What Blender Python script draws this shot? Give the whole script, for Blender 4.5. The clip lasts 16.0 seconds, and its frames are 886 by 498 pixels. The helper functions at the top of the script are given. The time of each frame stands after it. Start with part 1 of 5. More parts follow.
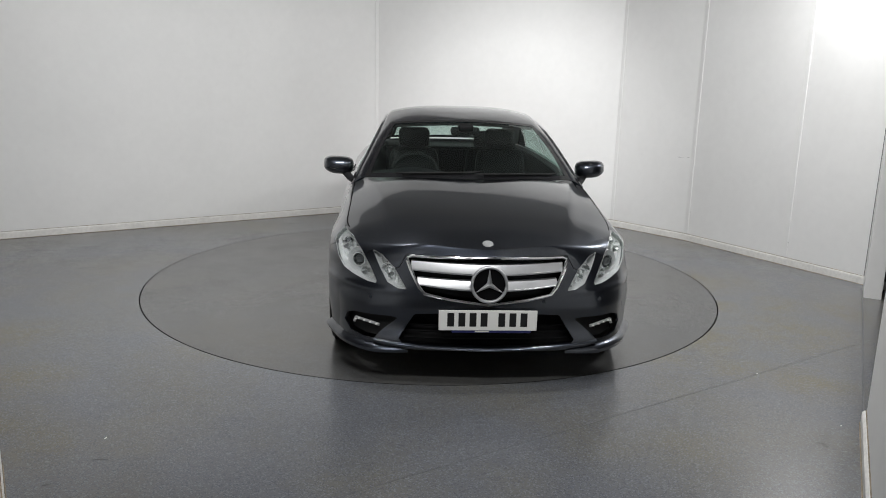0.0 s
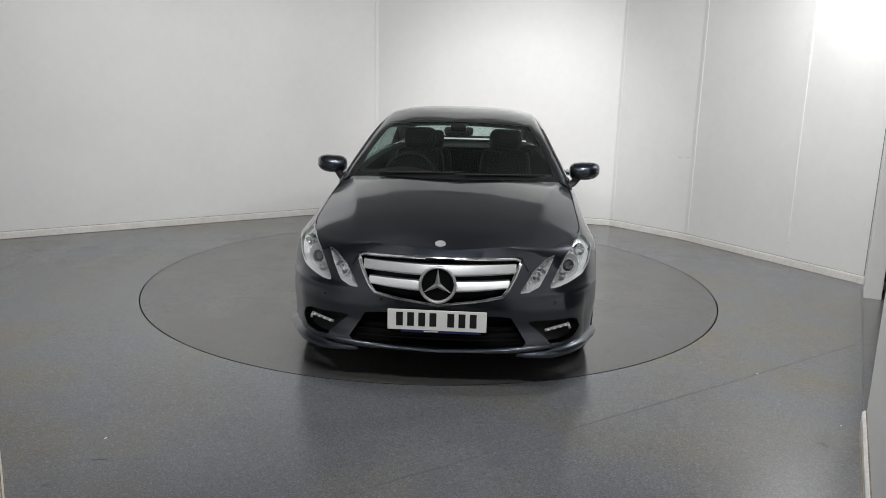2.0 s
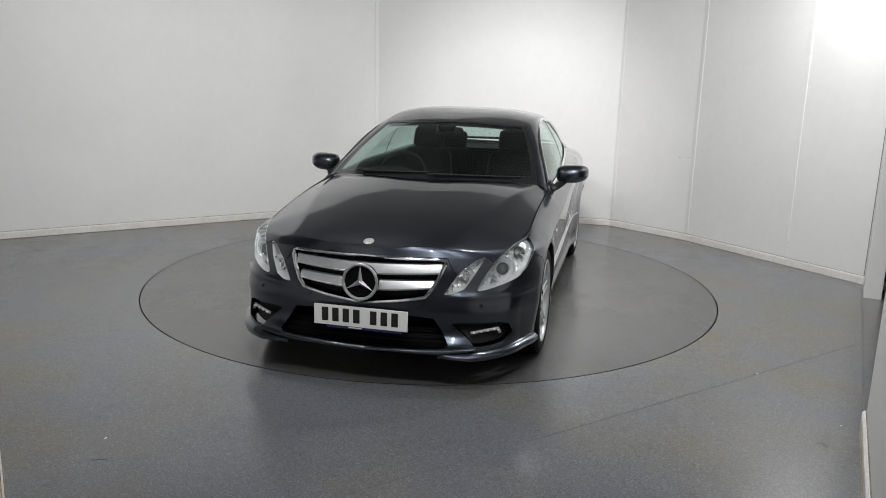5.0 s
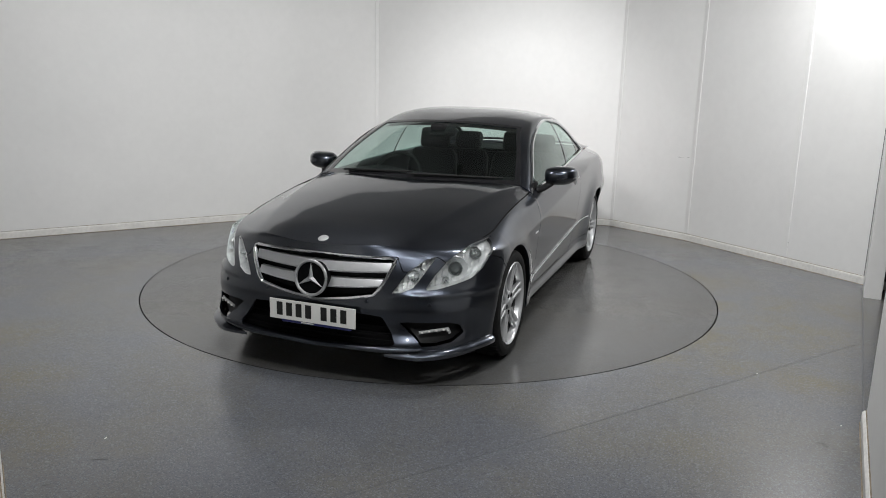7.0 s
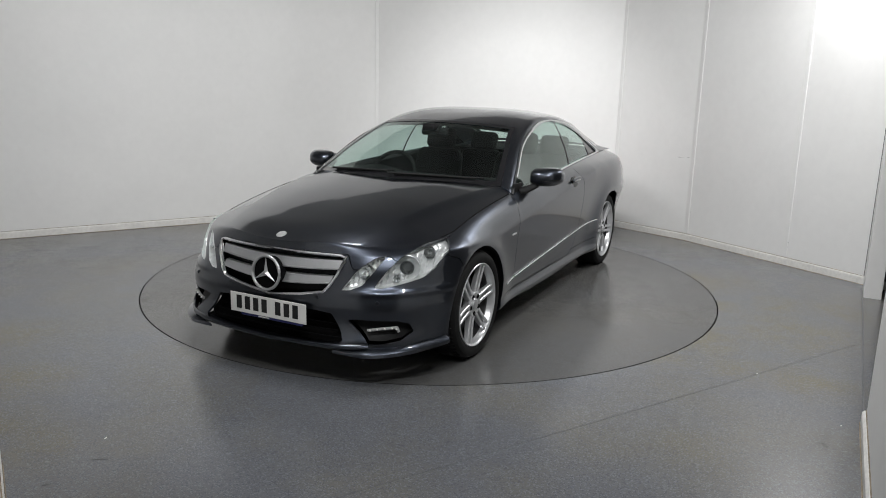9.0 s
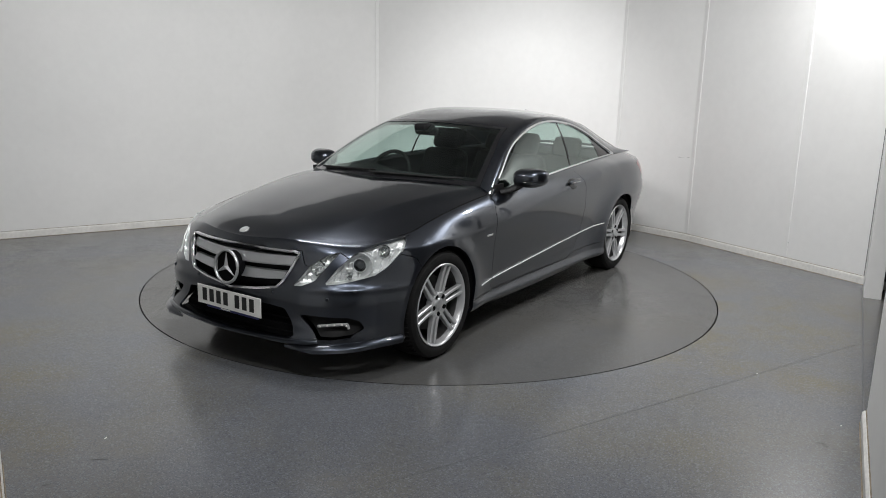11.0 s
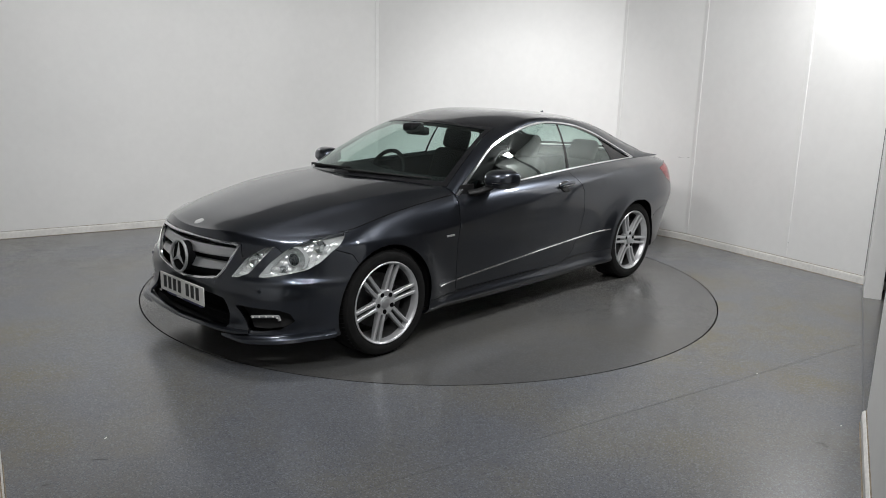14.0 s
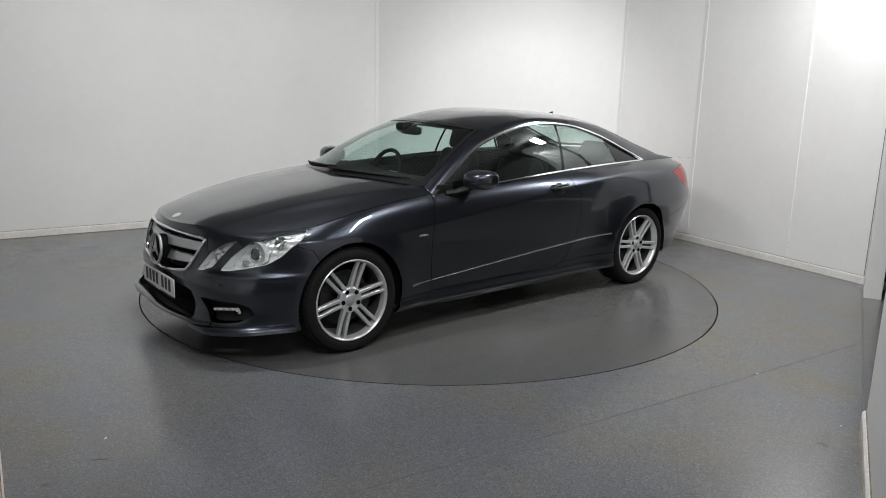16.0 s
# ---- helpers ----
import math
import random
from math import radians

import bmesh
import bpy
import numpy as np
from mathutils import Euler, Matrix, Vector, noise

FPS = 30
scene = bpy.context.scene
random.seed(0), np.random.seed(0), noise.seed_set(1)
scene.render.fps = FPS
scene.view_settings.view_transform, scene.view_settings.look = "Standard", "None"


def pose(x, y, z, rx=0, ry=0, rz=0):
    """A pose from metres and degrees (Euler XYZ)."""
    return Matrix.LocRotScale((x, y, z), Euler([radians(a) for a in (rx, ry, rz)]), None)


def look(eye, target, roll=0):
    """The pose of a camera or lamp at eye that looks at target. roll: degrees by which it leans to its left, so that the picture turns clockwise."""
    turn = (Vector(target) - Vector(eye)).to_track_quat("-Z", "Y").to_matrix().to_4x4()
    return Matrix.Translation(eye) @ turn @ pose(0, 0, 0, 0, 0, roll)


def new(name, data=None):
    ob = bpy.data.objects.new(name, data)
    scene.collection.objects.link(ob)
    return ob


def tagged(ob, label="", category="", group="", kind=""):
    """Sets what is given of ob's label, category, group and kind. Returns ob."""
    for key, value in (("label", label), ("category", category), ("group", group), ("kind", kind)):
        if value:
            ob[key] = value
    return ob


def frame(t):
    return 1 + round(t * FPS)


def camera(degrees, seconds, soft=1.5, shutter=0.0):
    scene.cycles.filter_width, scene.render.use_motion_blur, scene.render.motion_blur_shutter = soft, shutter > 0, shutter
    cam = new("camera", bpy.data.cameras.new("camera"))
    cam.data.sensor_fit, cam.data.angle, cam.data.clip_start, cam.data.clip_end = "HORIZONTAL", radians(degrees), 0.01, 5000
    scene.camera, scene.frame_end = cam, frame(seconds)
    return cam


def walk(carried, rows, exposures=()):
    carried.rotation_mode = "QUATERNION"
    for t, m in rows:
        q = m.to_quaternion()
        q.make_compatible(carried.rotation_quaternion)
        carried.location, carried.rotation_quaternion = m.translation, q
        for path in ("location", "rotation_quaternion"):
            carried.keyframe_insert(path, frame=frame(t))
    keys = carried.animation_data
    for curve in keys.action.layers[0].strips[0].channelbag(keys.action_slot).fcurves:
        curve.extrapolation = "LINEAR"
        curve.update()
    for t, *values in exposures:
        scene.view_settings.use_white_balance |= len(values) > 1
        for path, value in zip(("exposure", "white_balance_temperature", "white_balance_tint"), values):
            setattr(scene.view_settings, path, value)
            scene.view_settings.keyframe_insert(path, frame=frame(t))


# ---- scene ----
cam = camera(60.08, 16.0, soft=0.95)
EYE, AIM = (0.0, -6.119, 1.632), (0.0760, -1.2428, 0.5307)
walk(cam, [(0.0, look(EYE, AIM, 1.379)), (16.0, look(EYE, AIM, 1.379))])
scene.view_settings.exposure = 0.0

# ---- light ----
world = bpy.data.worlds.new("studio_world")
scene.world = world
world.use_nodes = True
world.node_tree.nodes["Background"].inputs[0].default_value = (0.5, 0.52, 0.55, 1)
world.node_tree.nodes["Background"].inputs[1].default_value = 0.02


def lamp(name, kind, at, to, watts, size=(0.6, 0.6), color=(1.0, 1.0, 1.0), angle=90, blend=1.0):
    data = bpy.data.lights.new(name, kind)
    data.energy, data.color = watts, color
    if kind == "AREA":
        data.shape, data.size, data.size_y = "RECTANGLE", size[0], size[1]
    elif kind == "SPOT":
        data.spot_size, data.spot_blend, data.shadow_soft_size = radians(angle), blend, size[0]
    ob = new(name, data)
    ob.matrix_world = look(at, to)
    return ob


CEIL = 3.05
LAMPS = [  # name, kind, place, aim, watts, size, cone
    ("wall_spot_back", "SPOT", (0.35, -0.2, 2.90), (0.98, 2.80, 0.88), 205, (0.15, 0), 70),
    ("wall_spot_side", "SPOT", (2.70, -0.40, 2.92), (3.55, 0.12, 2.30), 15, (0.08, 0), 105),
    ("panel_left", "AREA", (-0.9, -1.7, 2.86), (-2.9, 1.9, 0.6), 75, (1.2, 0.3), 0),
    ("panel_right", "AREA", (1.1, -1.9, 2.86), (3.1, 1.0, 0.6), 50, (0.5, 0.2), 0),
    ("panel_side", "AREA", (3.22, -0.06, 2.95), (1.2, -0.2, 0.6), 34, (0.10, 0.28), 0),
    ("front_spot", "SPOT", (-0.9, -3.5, 2.95), (-0.3, -1.6, 0.4), 48, (0.03, 0), 140),
    ("front_spot", "SPOT", (0.95, -3.5, 2.95), (0.4, -1.6, 0.4), 48, (0.03, 0), 140),
    ("front_spot", "SPOT", (-0.35, -4.6, 2.95), (-0.1, -2.4, 0.4), 80, (0.03, 0), 140),
    ("front_spot", "SPOT", (0.4, -4.6, 2.95), (0.2, -2.4, 0.4), 80, (0.03, 0), 140),
]
for nm, kd, at, to, w, sz, ang in LAMPS:
    lamp(nm, kd, at, to, w, sz, angle=ang)


# ---- materials ----
def mat(name, base, rough=0.5, metal=0.0, vary=0.0, scale=8.0, bump=0.0, bump_scale=60.0, coat=0.0, coat_rough=0.03, spec=0.5, fine=0.0, fine_scale=220.0, rough_vary=0.0):
    m = bpy.data.materials.new(name)
    m.use_nodes = True
    nt = m.node_tree
    b = nt.nodes["Principled BSDF"]
    b.inputs["Base Color"].default_value = (*base, 1)
    b.inputs["Roughness"].default_value = rough
    b.inputs["Metallic"].default_value = metal
    b.inputs["Coat Weight"].default_value = coat
    b.inputs["Coat Roughness"].default_value = coat_rough
    b.inputs["Specular IOR Level"].default_value = spec
    co = nt.nodes.new("ShaderNodeTexCoord")

    def noise_node(sc, detail=4):
        n = nt.nodes.new("ShaderNodeTexNoise")
        n.inputs["Scale"].default_value, n.inputs["Detail"].default_value = sc, detail
        nt.links.new(co.outputs["Object"], n.inputs["Vector"])
        return n

    if vary or fine:
        mixed = None
        for amount, sc in ((vary, scale), (fine, fine_scale)):
            if not amount:
                continue
            n = noise_node(sc)
            r = nt.nodes.new("ShaderNodeMapRange")
            r.inputs["From Min"].default_value, r.inputs["From Max"].default_value = 0.3, 0.7
            r.inputs["To Min"].default_value, r.inputs["To Max"].default_value = 1 - amount, 1 + amount
            nt.links.new(n.outputs["Fac"], r.inputs["Value"])
            v = nt.nodes.new("ShaderNodeVectorMath")
            v.operation = "SCALE"
            if mixed is None:
                v.inputs[0].default_value = base
            else:
                nt.links.new(mixed, v.inputs[0])
            nt.links.new(r.outputs["Result"], v.inputs["Scale"])
            mixed = v.outputs[0]
        nt.links.new(mixed, b.inputs["Base Color"])
    if rough_vary:
        n = noise_node(scale * 1.7)
        r = nt.nodes.new("ShaderNodeMapRange")
        r.inputs["To Min"].default_value, r.inputs["To Max"].default_value = max(0.02, rough - rough_vary), rough + rough_vary
        nt.links.new(n.outputs["Fac"], r.inputs["Value"])
        nt.links.new(r.outputs["Result"], b.inputs["Roughness"])
    if bump:
        n = noise_node(bump_scale)
        k = nt.nodes.new("ShaderNodeBump")
        k.inputs["Strength"].default_value, k.inputs["Distance"].default_value = bump, 0.004
        nt.links.new(n.outputs["Fac"], k.inputs["Height"])
        nt.links.new(k.outputs["Normal"], b.inputs["Normal"])
    return m


def glass_mat(name, tint, rough=0.0, film=0.06):
    """Thin glass: a tinted see-through sheet with a mirror film."""
    m = bpy.data.materials.new(name)
    m.use_nodes = True
    nt = m.node_tree
    nt.nodes.remove(nt.nodes["Principled BSDF"])
    out = nt.nodes["Material Output"]
    tr, gl, mx, fr, pw, ad = (nt.nodes.new("ShaderNode" + k) for k in ("BsdfTransparent", "BsdfGlossy", "MixShader", "LayerWeight", "Math", "Math"))
    tr.inputs[0].default_value = (*tint, 1)
    gl.inputs["Roughness"].default_value = rough
    gl.inputs["Color"].default_value = (0.90, 1.0, 0.96, 1)
    fr.inputs["Blend"].default_value = 0.5
    pw.operation, pw.inputs[1].default_value = "POWER", 4.5
    ad.operation, ad.inputs[1].default_value, ad.inputs[2].default_value = "MULTIPLY_ADD", 0.88, film
    nt.links.new(fr.outputs["Facing"], pw.inputs[0])
    nt.links.new(pw.outputs[0], ad.inputs[0])
    nt.links.new(ad.outputs[0], mx.inputs[0])
    nt.links.new(tr.outputs[0], mx.inputs[1])
    nt.links.new(gl.outputs[0], mx.inputs[2])
    nt.links.new(mx.outputs[0], out.inputs[0])
    return m


def floor_mat(name, base, streak):
    """Speckled safety vinyl with stains and scuffs, half gloss."""
    m = mat(name, base, 0.22)
    nt = m.node_tree
    b = nt.nodes["Principled BSDF"]
    b.inputs["Specular IOR Level"].default_value = 0.72
    co = nt.nodes.new("ShaderNodeTexCoord")

    def noise_at(sc, detail, rough=0.5):
        n = nt.nodes.new("ShaderNodeTexNoise")
        n.inputs["Scale"].default_value, n.inputs["Detail"].default_value, n.inputs["Roughness"].default_value = sc, detail, rough
        nt.links.new(co.outputs["Object"], n.inputs["Vector"])
        return n

    def ramp(src, a, c, lo, hi):
        r = nt.nodes.new("ShaderNodeMapRange")
        r.inputs["From Min"].default_value, r.inputs["From Max"].default_value = a, c
        r.inputs["To Min"].default_value, r.inputs["To Max"].default_value = lo, hi
        nt.links.new(src, r.inputs["Value"])
        return r.outputs["Result"]

    def mix(fac, a, c):
        k = nt.nodes.new("ShaderNodeMix")
        k.data_type = "RGBA"
        nt.links.new(fac, k.inputs["Factor"])
        for slot, val in ((6, a), (7, c)):
            if isinstance(val, tuple):
                k.inputs[slot].default_value = (*val, 1)
            else:
                nt.links.new(val, k.inputs[slot])
        return k.outputs[2]

    big = noise_at(0.9, 5, 0.6)
    brown = ramp(big.outputs["Fac"], 0.42, 0.70, 0.0, streak * 0.7)
    for px, py, wide in ((1.75, -1.35, 0.7), (2.45, -1.25, 0.75), (2.3, 0.1, 0.7), (-2.6, -1.6, 0.5), (-2.2, -2.3, 0.45), (-1.75, -3.0, 0.35), (0.2, 2.6, 0.6), (-1.9, 2.0, 0.7), (2.15, -0.66, 0.32), (2.62, -0.60, 0.42), (3.05, -0.72, 0.45), (1.45, -1.80, 0.28), (1.82, -1.93, 0.36), (2.15, -2.10, 0.42), (-2.1, -2.9, 0.5)):
        near = nt.nodes.new("ShaderNodeVectorMath")
        near.operation = "DISTANCE"
        near.inputs[1].default_value = (px, py, 0)
        nt.links.new(co.outputs["Object"], near.inputs[0])
        blot = ramp(near.outputs["Value"], wide * 0.15, wide, 1.0 if streak > 0.9 else 0.0, 0.0)
        rag = noise_at(3.1, 6, 0.65)
        both = nt.nodes.new("ShaderNodeMath")
        both.operation = "MULTIPLY"
        nt.links.new(blot, both.inputs[0])
        nt.links.new(ramp(rag.outputs["Fac"], 0.30, 0.58, 0.15, 1.0), both.inputs[1])
        most = nt.nodes.new("ShaderNodeMath")
        most.operation = "MAXIMUM"
        nt.links.new(brown, most.inputs[0])
        nt.links.new(both.outputs[0], most.inputs[1])
        brown = most.outputs[0]
    col = mix(brown, base, (base[0] * 1.14, base[1] * 1.0, base[2] * 0.66))
    mid = noise_at(6.0, 6, 0.65)
    dark = ramp(mid.outputs["Fac"], 0.5, 0.75, 0.0, 0.25)
    col = mix(dark, col, (base[0] * 0.6, base[1] * 0.6, base[2] * 0.6))
    v = nt.nodes.new("ShaderNodeTexVoronoi")
    v.inputs["Scale"].default_value = 190
    nt.links.new(co.outputs["Object"], v.inputs["Vector"])
    sep = nt.nodes.new("ShaderNodeSeparateColor")
    nt.links.new(v.outputs["Color"], sep.inputs[0])
    col = mix(ramp(sep.outputs[0], 0.80, 0.82, 0.0, 0.29 if streak > 0.9 else 0.10), col, (0.30, 0.33, 0.38))
    col = mix(ramp(sep.outputs[1], 0.8, 0.82, 0.0, 0.34 if streak > 0.9 else 0.14), col, (0.04, 0.05, 0.085))
    nt.links.new(col, b.inputs["Base Color"])
    rg = noise_at(2.3, 5, 0.6)
    nt.links.new(ramp(rg.outputs["Fac"], 0.3, 0.7, 0.15, 0.27), b.inputs["Roughness"])
    fine = noise_at(140, 3)
    k = nt.nodes.new("ShaderNodeBump")
    k.inputs["Strength"].default_value, k.inputs["Distance"].default_value = 0.12, 0.002
    nt.links.new(fine.outputs["Fac"], k.inputs["Height"])
    nt.links.new(k.outputs["Normal"], b.inputs["Normal"])
    return m


WALL = mat("wall_paint", (0.80, 0.80, 0.79), 0.55, vary=0.03, scale=1.1, bump=0.06, bump_scale=90, fine=0.012, fine_scale=14)
# dark colour stands in for the dim space past the opening
DARK_WALL = mat("dim_space_stand_in", (0.14, 0.14, 0.145), 0.7, vary=0.15, scale=1.5, bump=0.06, bump_scale=90)
WALL_TRIM = mat("painted_trim", (0.75, 0.74, 0.71), 0.5, vary=0.07, scale=5, fine=0.07, fine_scale=40)
CEILING = mat("ceiling_board", (0.24, 0.24, 0.245), 0.8, vary=0.08, scale=2)
FLOOR = floor_mat("speckled_vinyl", (0.145, 0.150, 0.162), 1.0)
TABLE = floor_mat("turntable_vinyl", (0.106, 0.106, 0.104), 0.45)
GROOVE = mat("groove_rubber", (0.012, 0.012, 0.012), 0.8, vary=0.2)
WELD = mat("floor_weld", (0.125, 0.129, 0.138), 0.35, vary=0.15)
SEAM = mat("scuff_mark", (0.128, 0.128, 0.130), 0.5, vary=0.2)
SCUFF = mat("wall_scuff_grey", (0.60, 0.60, 0.59), 0.6, vary=0.3, scale=30)
BEAD_BROWN = mat("brown_bead", (0.26, 0.21, 0.15), 0.7, vary=0.45, scale=7, fine=0.3, fine_scale=50)
PAINT = mat("dark_grey_metallic_paint", (0.050, 0.057, 0.072), 0.28, 1.0, spec=0.5, coat=1.0, coat_rough=0.015, fine=0.25, fine_scale=900)
BLACK = mat("black_plastic", (0.007, 0.007, 0.0075), 0.5, spec=0.25, vary=0.15, fine=0.1)
MATT_BLACK = mat("matt_black", (0.004, 0.004, 0.0045), 0.6, spec=0.06, vary=0.1)
GLOSS_BLACK = mat("gloss_black", (0.008, 0.008, 0.009), 0.12, vary=0.1)
RUBBER = mat("tyre_rubber", (0.009, 0.009, 0.009), 0.7, spec=0.22, vary=0.2, scale=20, bump=0.1)
ALLOY = mat("silver_alloy", (0.60, 0.61, 0.62), 0.30, 0.6, vary=0.06, scale=20, coat=0.3)
# wheel alloy again, darkened for the shade behind the spokes
SHADED_ALLOY = mat("shaded_alloy", (0.16, 0.16, 0.16), 0.42, 0.8, vary=0.25, scale=14)
ALLOY_DARK = mat("brake_metal", (0.06, 0.06, 0.06), 0.45, 0.9, vary=0.2, scale=30)
CHROME = mat("chrome", (0.86, 0.87, 0.88), 0.09, 1.0, vary=0.03, scale=30)
SATIN = mat("satin_silver", (0.60, 0.61, 0.62), 0.36, 0.85, vary=0.03, scale=30)
LAMP_STRIP = mat("lamp_strip", (0.42, 0.43, 0.43), 0.3, 0.2, vary=0.1, scale=60)
REFLECTOR = mat("lamp_reflector", (0.76, 0.77, 0.77), 0.27, 0.5, vary=0.05, scale=40)
PAINT.node_tree.nodes["Principled BSDF"].inputs["Coat IOR"].default_value = 1.6
LAMP_GLASS = glass_mat("clear_lens", (0.93, 0.95, 0.95))
GLASS = glass_mat("green_tinted_glass", (0.80, 0.92, 0.88), film=0.08)
SIDE_GLASS = glass_mat("coated_side_glass", (0.78, 0.91, 0.87), film=0.17)
TAIL_RED = mat("red_lens", (0.33, 0.010, 0.012), 0.12, coat=0.4)
LEATHER = mat("black_leather", (0.0045, 0.0044, 0.0044), 0.55, spec=0.12, vary=0.15, scale=12, bump=0.2, bump_scale=160)
TRIM_DARK = mat("dashboard_plastic", (0.0045, 0.0045, 0.005), 0.6, spec=0.12, vary=0.1, bump=0.15, bump_scale=200)
PLATE_WHITE = mat("plate_white", (0.78, 0.78, 0.75), 0.35, vary=0.03)
PLATE_BLACK = mat("plate_black", (0.01, 0.01, 0.01), 0.4, vary=0.05)
PLATE_BLUE = mat("plate_frame_blue", (0.02, 0.025, 0.12), 0.35, vary=0.1)
MIRROR = mat("mirror_silver", (0.9, 0.9, 0.9), 0.02, 1.0, vary=0.01)
GLASSY = mat("projector_lens", (0.05, 0.055, 0.06), 0.04, vary=0.02, coat=1.0)
STEEL_GREY = mat("lamp_housing", (0.05, 0.05, 0.05), 0.5, vary=0.1)


# ---- mesh helpers ----
def obj(name, verts, faces, material, parent=None, label="", smooth=True, at=(0, 0, 0)):
    me = bpy.data.meshes.new(name)
    me.from_pydata([tuple(map(float, v)) for v in verts], [], [tuple(map(int, f)) for f in faces])
    me.materials.append(material)
    if smooth:
        me.polygons.foreach_set("use_smooth", [True] * len(me.polygons))
    me.update()
    ob = new(name, me)
    if parent is not None:
        ob.parent = parent
    ob.location = at
    return tagged(ob, label)


def part(name, bm, material, parent, label="", smooth=True, at=(0, 0, 0), sharp=40):
    """Links a bmesh as one mesh under a thing or a part."""
    me = bpy.data.meshes.new(name)
    bmesh.ops.recalc_face_normals(bm, faces=bm.faces[:])
    bm.to_mesh(me)
    bm.free()
    me.materials.append(material)
    if smooth:
        me.polygons.foreach_set("use_smooth", [True] * len(me.polygons))
        me.set_sharp_from_angle(angle=radians(sharp))
    ob = new(name, me)
    if parent is not None:
        ob.parent = parent
    ob.location = at
    return tagged(ob, label)


def box_bm(size, at=(0, 0, 0), bevel=0.004, seg=2, rot=None, bm=None):
    one = bmesh.new()
    bmesh.ops.create_cube(one, size=1.0)
    bmesh.ops.scale(one, vec=size, verts=one.verts)
    if bevel:
        bmesh.ops.bevel(one, geom=one.edges[:], offset=bevel, segments=seg, affect="EDGES", profile=0.5)
    if rot is not None:
        bmesh.ops.transform(one, matrix=rot, verts=one.verts)
    bmesh.ops.translate(one, vec=at, verts=one.verts)
    return joined(bm, one)


def joined(bm, one):
    if bm is None:
        return one
    tmp = bpy.data.meshes.new("tmp")
    one.to_mesh(tmp)
    one.free()
    bm.from_mesh(tmp)
    bpy.data.meshes.remove(tmp)
    return bm


def lathe_bm(profile, seg=48, bm=None):
    """Turns (radius, height) pairs about the y axis; height runs along +y."""
    one = bmesh.new()
    rings = []
    for r, h in profile:
        rings.append([one.verts.new((r * math.cos(2 * math.pi * i / seg), h, r * math.sin(2 * math.pi * i / seg))) for i in range(seg)])
    for a, c in zip(rings, rings[1:]):
        for i in range(seg):
            j = (i + 1) % seg
            one.faces.new((a[i], a[j], c[j], c[i]))
    bmesh.ops.remove_doubles(one, verts=one.verts, dist=1e-5)
    return joined(bm, one)


def tube_bm(points, radius, seg=8, closed=False, flat=1.0, bm=None):
    """A bar along points; flat squeezes its height."""
    one = bmesh.new()
    pts = [Vector(p) for p in points]
    n = len(pts)
    rings = []
    for i, p in enumerate(pts):
        if closed:
            d = pts[(i + 1) % n] - pts[i - 1]
        else:
            d = pts[min(i + 1, n - 1)] - pts[max(i - 1, 0)]
        d.normalize()
        side = d.cross(Vector((0, 0, 1)))
        if side.length < 1e-3:
            side = d.cross(Vector((0, 1, 0)))
        side.normalize()
        up = side.cross(d)
        rings.append([one.verts.new(p + side * radius * math.cos(2 * math.pi * k / seg) + up * radius * flat * math.sin(2 * math.pi * k / seg)) for k in range(seg)])
    pairs = list(zip(rings, rings[1:])) + ([(rings[-1], rings[0])] if closed else [])
    for a, c in pairs:
        for k in range(seg):
            one.faces.new((a[k], a[(k + 1) % seg], c[(k + 1) % seg], c[k]))
    if not closed:
        one.faces.new(rings[0])
        one.faces.new(rings[-1])
    return joined(bm, one)


def wall_slab(name, a, c, height, thick, label, base=0.0, paint=WALL):
    """An upright slab whose room face runs from a to c (room on the right-hand side of a to c)."""
    a, c = Vector((*a, 0)), Vector((*c, 0))
    d = (c - a).normalized()
    out = Vector((-d.y, d.x, 0)) * thick
    vs = [a, c, c + out, a + out]
    verts = [(v.x, v.y, base) for v in vs] + [(v.x, v.y, height) for v in vs]
    faces = [(0, 1, 5, 4), (1, 2, 6, 5), (2, 3, 7, 6), (3, 0, 4, 7), (4, 5, 6, 7), (3, 2, 1, 0)]
    ob = obj(name, verts, faces, paint, smooth=False)
    return tagged(ob, label, "wall", kind="structure")


# ---- the room ----
def baseboard(name, a, c, height=0.072, thick=0.010):
    a, c = Vector((*a, 0)), Vector((*c, 0))
    d = (c - a).normalized()
    inn = Vector((d.y, -d.x, 0))
    prof = [(0.0, 0.0), (thick, 0.0), (thick, height - 0.012), (thick * 0.45, height), (0.0, height)]
    verts = [tuple(p + inn * o + Vector((0, 0, z))) for p in (a, c) for o, z in prof]
    n = len(prof)
    faces = [(i, (i + 1) % n, n + (i + 1) % n, n + i) for i in range(n)] + [tuple(range(n)), tuple(range(2 * n - 1, n - 1, -1))]
    # thin brown beads along the board's foot and top edge
    for z, o, h in ((0.0, thick, 0.005), (height, 0.0, 0.004)):
        q = [tuple(p + inn * (o + k) + Vector((0, 0, zz))) for p in (a, c) for k, zz in ((0.001, z + 0.001), (0.006, z + 0.001), (0.001, z + h))]
        tagged(obj("trim", q, [(0, 1, 4, 3), (1, 2, 5, 4), (2, 0, 3, 5), (0, 2, 1), (3, 4, 5)], BEAD_BROWN, smooth=False), "thin uneven brown bead along the baseboard", "sealant bead", kind="structure")
    return tagged(obj(name, verts, faces, WALL_TRIM, smooth=False), "scuffed cream-white painted baseboard along the wall foot", "baseboard", kind="structure")


